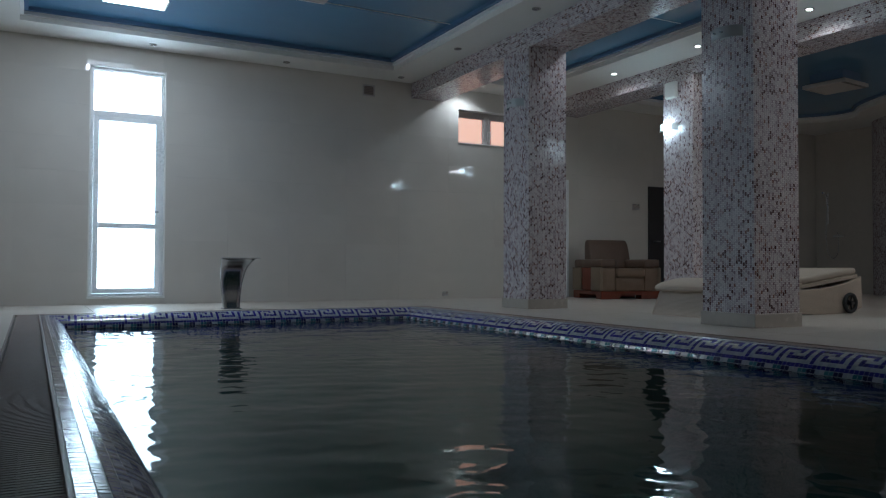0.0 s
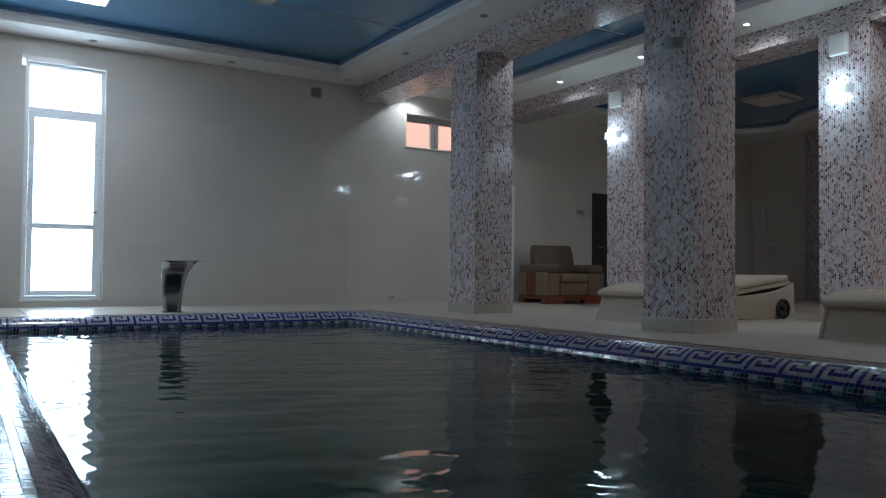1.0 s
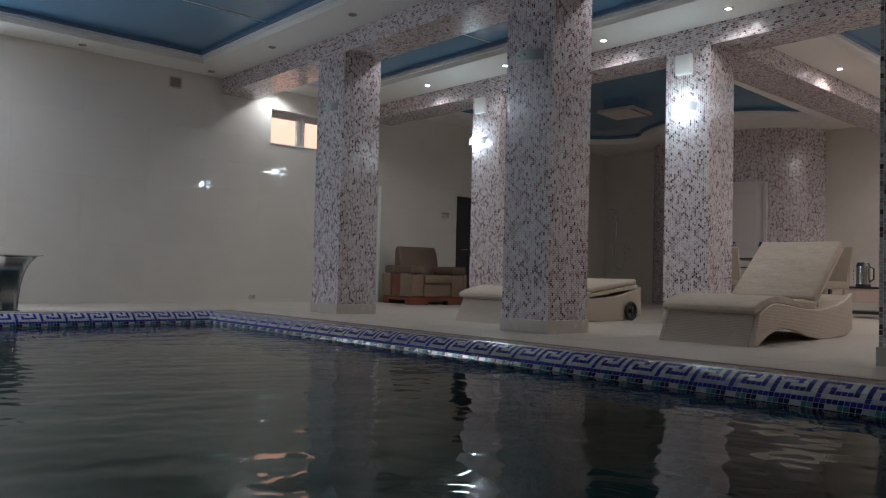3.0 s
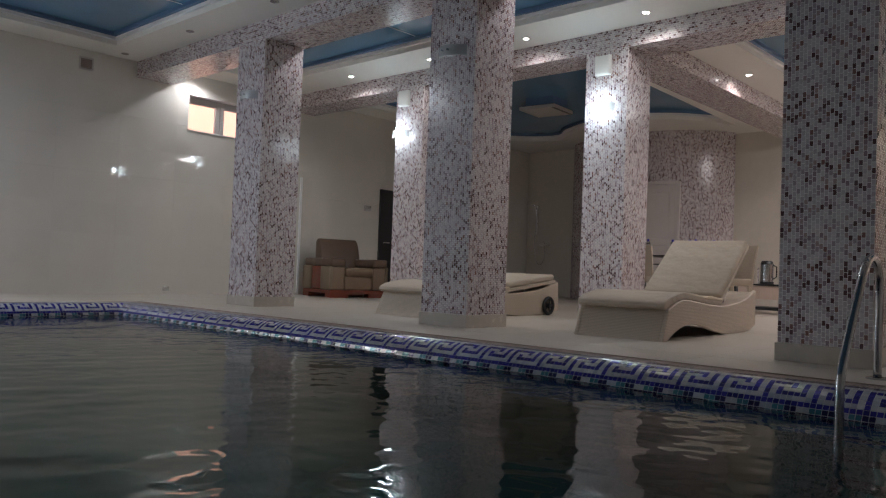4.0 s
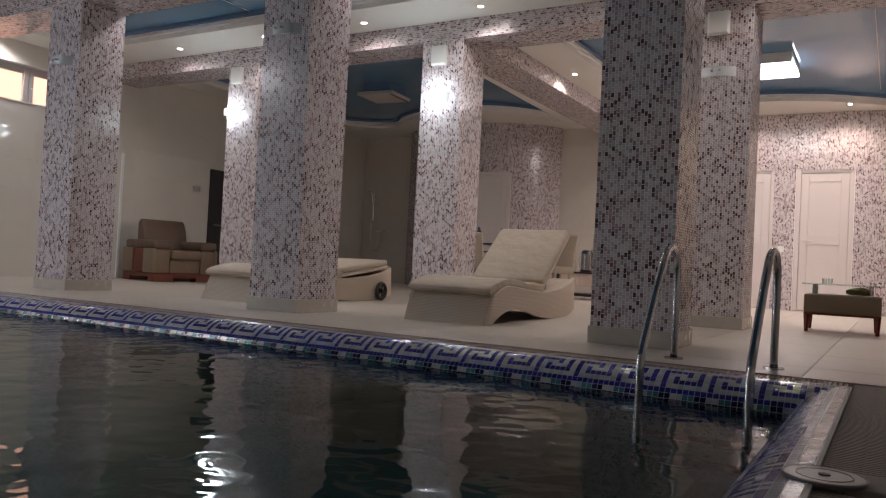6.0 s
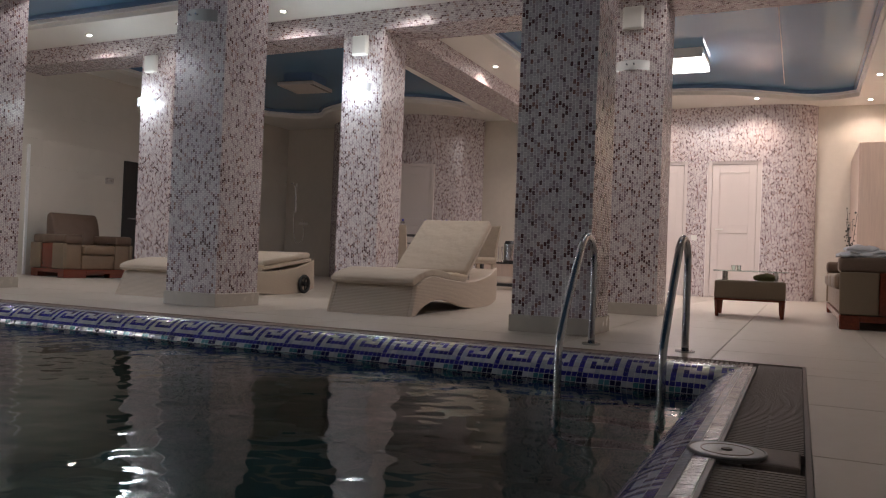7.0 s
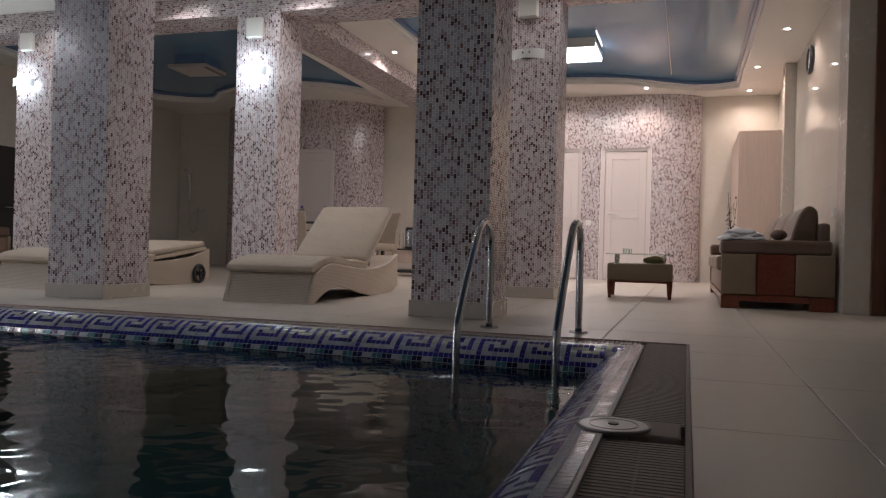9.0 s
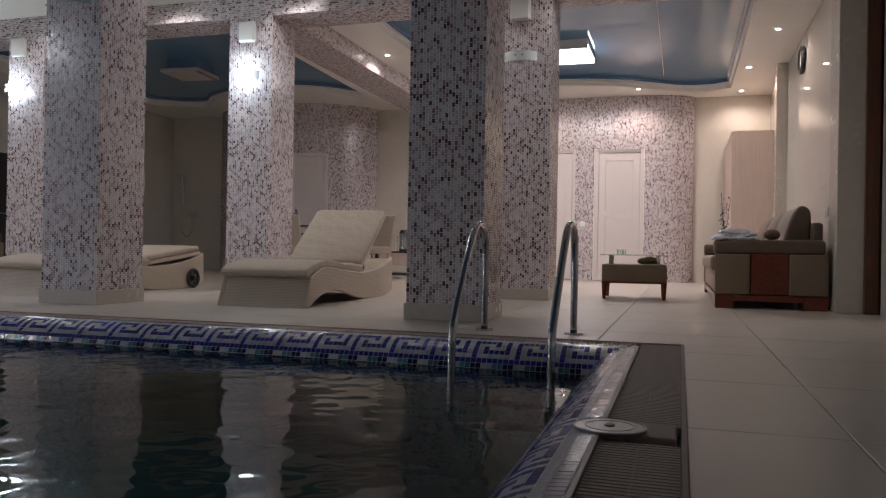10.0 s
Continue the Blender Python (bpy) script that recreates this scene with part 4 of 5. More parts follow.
# ---------------------------------------------------------------- loungers
def lounger(m, back, label, wheels):
    l = thing("sun_lounger", m, label, "sun lounger", "loungers beside the pool")
    top = curve_line([(0.10, 0, 0.215), (0.25, 0, 0.265), (0.42, 0, 0.285), (0.70, 0, 0.262), (1.15, 0, 0.232), (1.50, 0, 0.245), (1.80, 0, 0.285), (2.05, 0, 0.355)], 5)
    low = curve_line([(2.06, 0, 0.05), (1.9, 0, 0.012), (1.70, 0, 0.0), (1.35, 0, 0.0), (1.05, 0, 0.028), (0.80, 0, 0.075), (0.58, 0, 0.100), (0.38, 0, 0.095), (0.20, 0, 0.05), (0.08, 0, 0.0)], 5)
    out = [(0.0, 0.0)] + [(p.x, p.z) for p in top] + [(p.x, p.z) for p in low]
    for a, b in ((-0.34, -0.305), (0.305, 0.34)):
        part("side_panel", prism(out, a, b, 0.006, 1), M["wicker"], l)
    part("foot_panel", prism([(0.0, 0.0), (0.10, 0.215), (0.13, 0.215), (0.035, 0.0)], -0.305, 0.305), M["wicker"], l)
    inner = [(p.x, p.z - 0.02) for p in top]
    part("deck", prism(inner + [(x, z - 0.03) for x, z in inner[::-1]], -0.305, 0.305), M["wicker"], l)
    part("tail_panel", prism([(2.02, 0.02), (2.03, 0.33), (2.05, 0.34), (2.055, 0.04)], -0.305, 0.305), M["wicker"], l)
    # seat cushion: puffed, with a rounded foot end
    up = curve_line([(0.03, 0, 0.235), (0.05, 0, 0.27), (0.16, 0, 0.305), (0.38, 0, 0.335), (0.62, 0, 0.325), (0.85, 0, 0.295), (1.18, 0, 0.275)], 5)
    dn = curve_line([(1.18, 0, 0.225), (0.85, 0, 0.25), (0.62, 0, 0.27), (0.38, 0, 0.285), (0.16, 0, 0.245), (0.06, 0, 0.215)], 5)
    cush = soften(part("seat_cushion", prism([(p.x, p.z) for p in up] + [(p.x, p.z) for p in dn], -0.332, 0.332), M["canvas"], l), 0.022)
    part("fold", tube([(p.x, 0.06 * math.sin(p.x * 5), p.z + 0.001) for p in curve_line([(0.36, 0, 0.335), (0.5, 0, 0.333), (0.66, 0, 0.322), (0.82, 0, 0.30)], 4)], 0.004, 6), M["canvas_tan"], cush)
    pad = part("lumbar_fold", prism([(p.x, p.z) for p in curve_line([(0.80, 0, 0.300), (0.92, 0, 0.310), (1.05, 0, 0.300), (1.20, 0, 0.290)], 4)] + [(1.20, 0.268), (1.0, 0.275), (0.80, 0.285)], -0.336, -0.02), M["canvas_tan"], cush)
    soften(pad, 0.012)
    c, s = math.cos(radians(back)), math.sin(radians(back))
    turn = Matrix.Translation((1.19, 0, 0.262)) @ pose(0, 0, 0, 0, -back, 0)
    b = part("back_cushion", boxes((0.0, 0.81, -0.33, 0.33, 0.012, 0.075)), M["canvas"], l)
    b.matrix_local = turn
    soften(b, 0.025)
    bf = part("back_frame", boxes((0.0, 0.83, -0.325, 0.325, -0.025, 0.012), bevel=0.006), M["wicker"], l)
    bf.matrix_local = turn
    part("prop", tube([(1.19 + 0.55 * c, -0.2, 0.25 + 0.55 * s), (1.62, -0.2, 0.24)], 0.008, 8), M["brushed"], l)
    part("strap", boxes((1.14, 1.17, -0.334, -0.23, 0.268, 0.283), bevel=0.004), M["canvas_tan"], l)
    if wheels:
        for y in (-0.365, 0.365):
            w = part("wheel", tube([(1.84 + 0.082 * math.cos(a), y, 0.10 + 0.082 * math.sin(a)) for a in np.linspace(0, 2 * math.pi, 33)], 0.018, 10), M["rubber"], l, "black rubber wheel")
            part("hub", cylinder((1.84, y, 0.10), 0.024, 0.05, 16, axis="Y"), M["black"], w)
            for k in range(5):
                a = k * 2 * math.pi / 5
                part("spoke", tube([(1.84, y, 0.10), (1.84 + 0.075 * math.cos(a), y, 0.10 + 0.075 * math.sin(a))], 0.007, 6), M["black"], w)
    return l


lounger(pose(5.065, 3.10, 0, 0, 0, 4), 35.5, "cream wicker sun lounger with raised canvas backrest between the columns", False)
lounger(pose(5.18, 5.39, 0, 0, 0, 0), 7, "cream wicker sun lounger with black wheels and a lowered backrest", True)


# ---------------------------------------------------------------- leather seats
def seat(name, m, width, count, label, category, depth=0.83):
    """Faces local -y; stands from x 0 to width."""
    s = thing(name, m, label, category, "leather seats")
    arm = 0.24
    for x0, x1 in ((0.0, 0.30), (width - 0.30, width)):
        for y0, y1 in ((0.0, 0.14), (depth - 0.18, depth)):
            part("foot", boxes((x0, x1, y0, y1, 0.0, 0.11), bevel=0.005), M["cherry"], s, "polished cherry-wood foot")
        part("side_rail", boxes((x0, x1, 0.14, depth - 0.18, 0.06, 0.11), bevel=0.004), M["cherry"], s)
    for y0, y1 in ((0.0, 0.05), (depth - 0.06, depth)):
        part("long_rail", boxes((0.30, width - 0.30, y0, y1, 0.055, 0.11), bevel=0.004), M["cherry"], s)
    for x0, x1, ox in ((0.0, arm, 0.0), (width - arm, width, width)):
        a = part("armrest", boxes((x0 + 0.006, x1 - 0.006, 0.012, depth - 0.012, 0.11, 0.43)), M["leather"], s)
        soften(a, 0.015)
        sgn = 1 if ox == 0.0 else -1
        for y0, y1, mt, nm in ((-0.004, 0.258, "leather_olive", "side_pad"), (0.262, 0.545, "cherry", "side_board"), (0.549, depth - 0.004, "leather_olive", "side_pad")):
            xa, xb = (ox - 0.018 * sgn, ox + 0.03 * sgn)
            if nm == "side_board":
                xa = ox - 0.004 * sgn
            p = part(nm, boxes((min(xa, xb), max(xa, xb), y0, y1, 0.115, 0.437)), M[mt], a)
            soften(p, 0.010)
        p = part("arm_pad", boxes((x0 + 0.002, x1 - 0.002, -0.012, depth - 0.02, 0.432, 0.552)), M["leather_dark"], a)
        soften(p, 0.030)
    inner = width - 2 * arm
    soften(part("seat_base", boxes((arm, width - arm, 0.01, depth - 0.05, 0.11, 0.30)), M["leather"], s), 0.02)
    soften(part("back", boxes((arm - 0.04, width - arm + 0.04, depth - 0.10, depth - 0.01, 0.11, 0.70)), M["leather_dark"], s), 0.03)
    w = inner / count
    for k in range(count):
        x0 = arm + k * w
        soften(part("seat_cushion", boxes((x0 + 0.006, x0 + w - 0.006, -0.03, depth - 0.26, 0.295, 0.425)), M["leather"], s), 0.035)
        prof = [(0.50, 0.41), (0.53, 0.56), (0.575, 0.72), (0.615, 0.80), (0.66, 0.838), (0.705, 0.825), (0.735, 0.77), (0.735, 0.60), (0.725, 0.41)]
        line = [(p.x, p.z) for p in curve_line([(y, 0, z) for y, z in prof], 4)]
        e = 0.10 if count == 1 else -0.008
        c = part("back_cushion", prism(line, x0 - e, x0 + w + e), M["leather_dark"], s)
        c.matrix_local = Matrix(((0, 1, 0, 0), (1, 0, 0, 0), (0, 0, 1, 0), (0, 0, 0, 1)))
        soften(c, 0.028)
    return s


seat("sofa", pose(9.86, 0.01, 0, 0, 0, 180), 3.02, 3, "long brown leather sofa with cherry-wood side board", "sofa")
seat("armchair", pose(7.03, 8.66, 0, 0, 0, -10), 0.93, 1, "brown leather armchair with cherry-wood plinth", "armchair", 0.80)


def folded_towel(m):
    t = thing("folded_towel", m, "rumpled white towel folded on the sofa arm", "towel")
    for k, (x0, x1, y0, y1, z) in enumerate(((-0.10, 0.10, -0.17, 0.17, 0.0), (-0.09, 0.095, -0.155, 0.10, 0.026), (-0.085, 0.08, -0.10, 0.12, 0.050))):
        bm = bmesh.new()
        bmesh.ops.create_grid(bm, x_segments=14, y_segments=18, size=0.5, matrix=Matrix.Diagonal((x1 - x0, y1 - y0, 1, 1)))
        for v in bm.verts:
            e = max(abs(v.co.x) / ((x1 - x0) / 2), abs(v.co.y) / ((y1 - y0) / 2))
            v.co.x += 0.018 * noise.noise(Vector((v.co.y * 12, k * 5, 0)))
            v.co.y += 0.018 * noise.noise(Vector((v.co.x * 14, k * 7, 3)))
            v.co += Vector(((x0 + x1) / 2, (y0 + y1) / 2, z + 0.022 * (1 - e ** 6) + 0.018 * noise.noise(v.co * 19 + Vector((k * 3, 0, 0))) + 0.006 * noise.noise(v.co * 50)))
        r = bmesh.ops.extrude_face_region(bm, geom=bm.faces[:])
        bmesh.ops.translate(bm, vec=(0, 0, -0.016), verts=[v for v in r["geom"] if isinstance(v, bmesh.types.BMVert)])
        part("fold", bm, M["towel"], t, smooth=True)
    return t


folded_towel(pose(6.96, -0.14, 0.568, 0, 0, 6))
roll = thing("brown_bag", pose(6.97, -0.42, 0.555), "small dark brown leather bag on the sofa arm", "bag")
bm = bmesh.new()
bmesh.ops.create_uvsphere(bm, u_segments=16, v_segments=10, radius=1, matrix=Matrix.Translation((0, 0, 0.042)) @ Matrix.Diagonal((0.065, 0.065, 0.045, 1)))
part("body", bm, M["leather_dark"], roll, smooth=True)


# ---------------------------------------------------------------- low table
def low_table():
    t = thing("coffee_table", pose(7.90, 0.70, 0, 0, 0, -88), "low padded table with a raised glass top on cherry-wood legs", "table")
    for x, y in ((-0.27, -0.27), (0.27, -0.27), (-0.27, 0.27), (0.27, 0.27)):
        bm = bmesh.new()
        cyl(bm, (x, y, 0.078), 0.015, 0.156, 4, 0.025)
        part("leg", bm, M["cherry"], t)
    part("apron", boxes((-0.295, 0.295, -0.295, 0.295, 0.148, 0.166), bevel=0.004), M["cherry"], t)
    soften(part("body", boxes((-0.295, 0.295, -0.295, 0.295, 0.165, 0.325)), M["leather_olive"], t), 0.015)
    for x, y in ((-0.22, -0.25), (0.22, -0.25), (-0.22, 0.25), (0.22, 0.25)):
        part("post", cylinder((x, y, 0.365), 0.013, 0.09, 12), M["brushed"], t)
    part("glass_top", boxes((-0.31, 0.31, -0.31, 0.31, 0.408, 0.418), bevel=0.002), M["glass_green"], t)


low_table()
for x, y in ((7.77, 0.84), (7.84, 0.80)):
    g = thing("drinking_glass", pose(x, y, 0.4182), "small pale green drinking glass on the glass table", "glass", "glasses on the low table")
    bm = cylinder((0, 0, 0.023), 0.016, 0.046, 16, 0.020)
    part("cup", bm, M["glass_green"], g, smooth=False)
cap = thing("khaki_cap", pose(7.92, 0.58, 0.326), "crumpled khaki cloth cap under the glass table top", "cap")
bm = bmesh.new()
bmesh.ops.create_uvsphere(bm, u_segments=20, v_segments=12, radius=1, matrix=Matrix.Translation((0, 0, 0.03)) @ Matrix.Diagonal((0.07, 0.10, 0.042, 1)))
for v in bm.verts:
    v.co += Vector((0, 0, 0.012 * noise.noise(v.co * 22)))
    v.co.z = max(v.co.z, 0.002)
part("crown", bm, M["khaki"], cap, smooth=True)

# ---------------------------------------------------------------- wardrobe, sprig, clock, sockets
wardrobe = thing("wardrobe", pose(0, 0, 0), "tall pale ash-wood wardrobe against the wall", "wardrobe")
part("body", boxes((11.20, 12.96, -0.98, -0.37, 0.0, 2.09), bevel=0.003), M["ash"], wardrobe)
for k in range(3):
    x = 11.205 + k * 0.585
    d = part("door", boxes((x, x + 0.58, -0.37, -0.35, 0.06, 2.085), bevel=0.002), M["ash"], wardrobe)
    part("handle", tube([(x + 0.52, -0.35, 1.0), (x + 0.52, -0.325, 1.0), (x + 0.52, -0.325, 1.15), (x + 0.52, -0.35, 1.15)], 0.006, 8), M["brushed"], d)

sprig = thing("dried_sprig", pose(10.05, -0.225, 0), "thin dried sprig with dark blossoms in a slim floor vase", "plant")
bm = cylinder((0, 0, 0.25), 0.05, 0.5, 20, 0.035)
part("vase", bm, M["leather_dark"], sprig, smooth=True)
r = random.Random(4)
for k in range(5):
    a = r.uniform(0, 6.28)
    tip = Vector((0.05 * math.cos(a), 0.055 * math.sin(a), 0.86 + 0.08 * k))
    pts = curve_line([(0, 0, 0.45), (tip.x * 0.2, tip.y * 0.2, 0.7), tuple(tip)], 6)
    stem = part("stem", tube(pts, 0.0025, 5), M["leaf"], sprig)
    for q in range(6):
        p = pts[len(pts) - 1 - q] if q < len(pts) else pts[-1]
        bm = bmesh.new()
        bmesh.ops.create_icosphere(bm, subdivisions=1, radius=r.uniform(0.007, 0.014), matrix=Matrix.Translation((p.x + r.uniform(-0.03, 0.03), p.y + r.uniform(-0.03, 0.03), p.z + r.uniform(-0.02, 0.02))))
        part("blossom", bm, M["leaf"], stem)

clock = thing("wall_clock", pose(9.62, RIGHT_Y, 2.62, 90, 0, 180), "round wall clock with a dark rim", "clock")
part("face", cylinder((0, 0, 0.022), 0.135, 0.012, 40), M["plastic_white"], clock)
part("rim", tube([(0.140 * math.cos(a), 0.140 * math.sin(a), 0.028) for a in np.linspace(0, 2 * math.pi, 49)], 0.022, 10), M["black"], clock)
part("hour_pointer", boxes((-0.006, 0.006, -0.01, 0.085, 0.030, 0.033)), M["black"], clock)
part("minute_pointer", boxes((-0.02, 0.12, -0.004, 0.004, 0.034, 0.037)), M["black"], clock)


def wall_plate(name, m, w, h, material, label, category, keys=1):
    p = thing(name, m, label, category)
    part("plate", boxes((-w / 2, w / 2, -h / 2, h / 2, 0, 0.010), bevel=0.003), material, p)
    for k in range(keys):
        x = (k - (keys - 1) / 2) * w / keys
        part("key", boxes((x - w / keys * 0.38, x + w / keys * 0.38, -h * 0.36, h * 0.36, 0.010, 0.014), bevel=0.002), material, p)
    return p


wall_plate("double_socket", pose(8.05, RIGHT_Y, 0.84, 90, 0, 180), 0.16, 0.085, M["plastic_white"], "white double wall socket above the sofa arm", "socket", 2)
wall_plate("light_switch", pose(8.61, WALL_Y, 1.40, 90, 0, 0), 0.15, 0.09, M["brushed"], "small grey thermostat panel on the wall", "switch", 2)
wall_plate("light_switch", pose(BLOCK_X - 0.002, 1.78, 0.90, 90, 0, -90), 0.085, 0.085, M["plastic_white"], "white light switch beside the door", "switch", 1)
wall_plate("floor_socket", pose(5.18, WALL_Y, 0.07, 90, 0, 0), 0.09, 0.06, M["brushed"], "small grey outlet low on the wall", "socket", 1)


def wall_vent(m, w, h, label):
    v = thing("wall_vent", m, label, "vent", "wall vents")
    part("surround", boxes((-w / 2, w / 2, -h / 2, -h / 2 + 0.018, 0, 0.012), (-w / 2, w / 2, h / 2 - 0.018, h / 2, 0, 0.012), (-w / 2, -w / 2 + 0.018, -h / 2 + 0.018, h / 2 - 0.018, 0, 0.012),
                           (w / 2 - 0.018, w / 2, -h / 2 + 0.018, h / 2 - 0.018, 0, 0.012)), M["window_grey"], v)
    part("backing", boxes((-w / 2 + 0.017, w / 2 - 0.017, -h / 2 + 0.017, h / 2 - 0.017, 0, 0.002)), M["gutter"], v)
    for k in range(5):
        y = -h / 2 + 0.022 + (k + 0.5) * (h - 0.044) / 5
        part("slat", boxes((-w / 2 + 0.018, w / 2 - 0.018, y - 0.006, y + 0.004, 0.002, 0.008)), M["grate"], v)


wall_vent(pose(4.035, WALL_Y, 2.745, 90, 0, 0), 0.17, 0.15, "small square vent grille high on the tiled wall")
wall_vent(pose(11.6, RIGHT_Y, 2.72, 90, 0, 180), 0.20, 0.20, "small square vent grille high on the wall above the wardrobe")

dark_door = thing("dark_door", pose(8.87, WALL_Y, 0), "narrow black door with a pale handle in the tiled wall", "door", "", "structure")
part("leaf", boxes((0.0, 0.80, -0.03, 0.01, 0.0, 1.74), bevel=0.004), M["black"], dark_door)
part("handle", tube([(0.10, -0.03, 0.86), (0.10, -0.07, 0.86), (0.20, -0.07, 0.86)], 0.010, 8), M["brushed"], dark_door)
strip = structure("corner_trim", boxes((7.24, 7.275, WALL_Y - 0.03, WALL_Y - 0.001, 0, 1.75), bevel=0.003), M["pvc"], "narrow white corner strip standing on the wall", "trim")


# ---------------------------------------------------------------- shower on the back wall
def shower():
    s = thing("shower_set", pose(BACK_X - 0.002, 9.44, 0), "chrome hand shower on a rail with mixer and hose", "shower")
    part("rail", tube([(-0.05, 0, 1.25), (-0.05, 0, 1.82)], 0.011, 10), M["chrome"], s)
    for z in (1.27, 1.80):
        part("bracket", cylinder((-0.025, 0, z), 0.014, 0.05, 12, axis="X"), M["chrome"], s)
    head = part("hand_shower", tube([(-0.07, 0, 1.58), (-0.09, 0, 1.74), (-0.12, 0.02, 1.80)], 0.021, 10), M["chrome"], s)
    part("rose", cylinder((-0.15, 0.03, 1.81), 0.05, 0.03, 20, 0.04), M["chrome"], head)
    part("mixer", tube([(-0.06, -0.32, 1.02), (-0.06, -0.12, 1.02)], 0.026, 14), M["chrome"], s)
    part("lever", tube([(-0.06, -0.22, 1.03), (-0.12, -0.22, 1.09)], 0.010, 8), M["chrome"], s)
    part("hose", tube([tuple(p) for p in curve_line([(-0.07, 0, 1.58), (-0.07, 0.03, 1.1), (-0.07, 0.0, 0.75), (-0.07, -0.11, 0.62), (-0.07, -0.21, 0.75), (-0.06, -0.2, 1.0)], 8)], 0.007, 8), M["brushed"], s)


shower()


# ---------------------------------------------------------------- dining corner
def dining_chair(m, material, label):
    c = thing("dining_chair", m, label, "chair", "chairs at the table")
    prof = [(0.00, 0.40), (0.02, 0.60), (0.06, 0.80), (0.085, 0.80), (0.05, 0.60), (0.035, 0.40)]
    b = part("backrest", prism([(p.x, p.z) for p in curve_line([(x, 0, z) for x, z in prof], 4)], -0.22, 0.22), material, c)
    soften(b, 0.008)
    soften(part("seat", boxes((-0.42, 0.04, -0.22, 0.22, 0.38, 0.46)), material, c), 0.015)
    for x, y in ((-0.39, -0.19), (-0.39, 0.19), (0.01, -0.19), (0.01, 0.19)):
        part("leg", boxes((x - 0.02, x + 0.02, y - 0.02, y + 0.02, 0, 0.39), bevel=0.004), material, c)
    return c


dining_chair(pose(8.75, 4.93, 0, 0, 0, 180), M["canvas"], "grey-beige woven dining chair beside the table")
dining_chair(pose(8.60, 3.62, 0, 0, 0, -40), M["wicker"], "cream wicker dining chair with a curved back")
table = thing("dining_table", pose(9.3, 4.52, 0), "black glass-topped dining table", "table")
part("tabletop", boxes((-0.45, 0.45, -0.50, 0.50, 0.70, 0.715), bevel=0.003), M["black"], table)
part("shelf", boxes((-0.40, 0.40, -0.44, 0.44, 0.60, 0.612), bevel=0.003), M["black"], table)
for x, y in ((-0.38, -0.42), (0.38, -0.42), (-0.38, 0.42), (0.38, 0.42)):
    part("leg", boxes((x - 0.03, x + 0.03, y - 0.03, y + 0.03, 0, 0.70), bevel=0.004), M["black"], table)
for x, y in ((9.1, 4.98), (9.2, 4.70), (9.15, 4.38), (9.3, 4.22), (9.25, 4.5)):
    b = thing("water_bottle", pose(x, y, 0.7152), "small clear water bottle with a blue cap", "bottle", "bottles on the table")
    bm = cylinder((0, 0, 0.075), 0.03, 0.15, 16)
    cyl(bm, (0, 0, 0.165), 0.03, 0.03, 16, 0.013)
    part("body", bm, M["glass"], b)
    part("cap", cylinder((0, 0, 0.193), 0.015, 0.026, 12), M["bottle_cap"], b, "blue cap")

console = thing("console_table", pose(11.3, 4.28, 0), "low dark wooden console with an open shelf", "console")
part("top", boxes((-0.25, 0.25, -0.45, 0.45, 0.385, 0.41), bevel=0.003), M["black"], console)
part("shelf", boxes((-0.25, 0.25, -0.45, 0.45, 0.05, 0.09), bevel=0.003), M["black"], console)
part("drawer", boxes((-0.24, 0.24, -0.42, 0.42, 0.20, 0.385), bevel=0.003), M["ash"], console)
for x, y in ((-0.23, -0.43), (0.23, -0.43), (-0.23, 0.43), (0.23, 0.43)):
    part("leg", boxes((x - 0.02, x + 0.02, y - 0.02, y + 0.02, 0, 0.385)), M["black"], console)
kettle = thing("electric_urn", pose(11.15, 4.24, 0.4102), "steel and black electric water urn on the console", "urn")
part("body", cylinder((0, 0, 0.15), 0.085, 0.24, 28), M["steel"], kettle, smooth=False)
part("base", cylinder((0, 0, 0.015), 0.092, 0.03, 28), M["black"], kettle)
part("lid", cylinder((0, 0, 0.295), 0.088, 0.05, 28, 0.07), M["black"], kettle)
part("handle", tube([(0, -0.085, 0.26), (0, -0.13, 0.24), (0, -0.13, 0.10), (0, -0.085, 0.07)], 0.010, 8), M["black"], kettle)
mirror = thing("tall_glass_bottle", pose(11.25, 4.42, 0.4102), "slim clear glass bottle on the console", "bottle")
part("body", cylinder((0, 0, 0.12), 0.035, 0.24, 18), M["glass"], mirror)


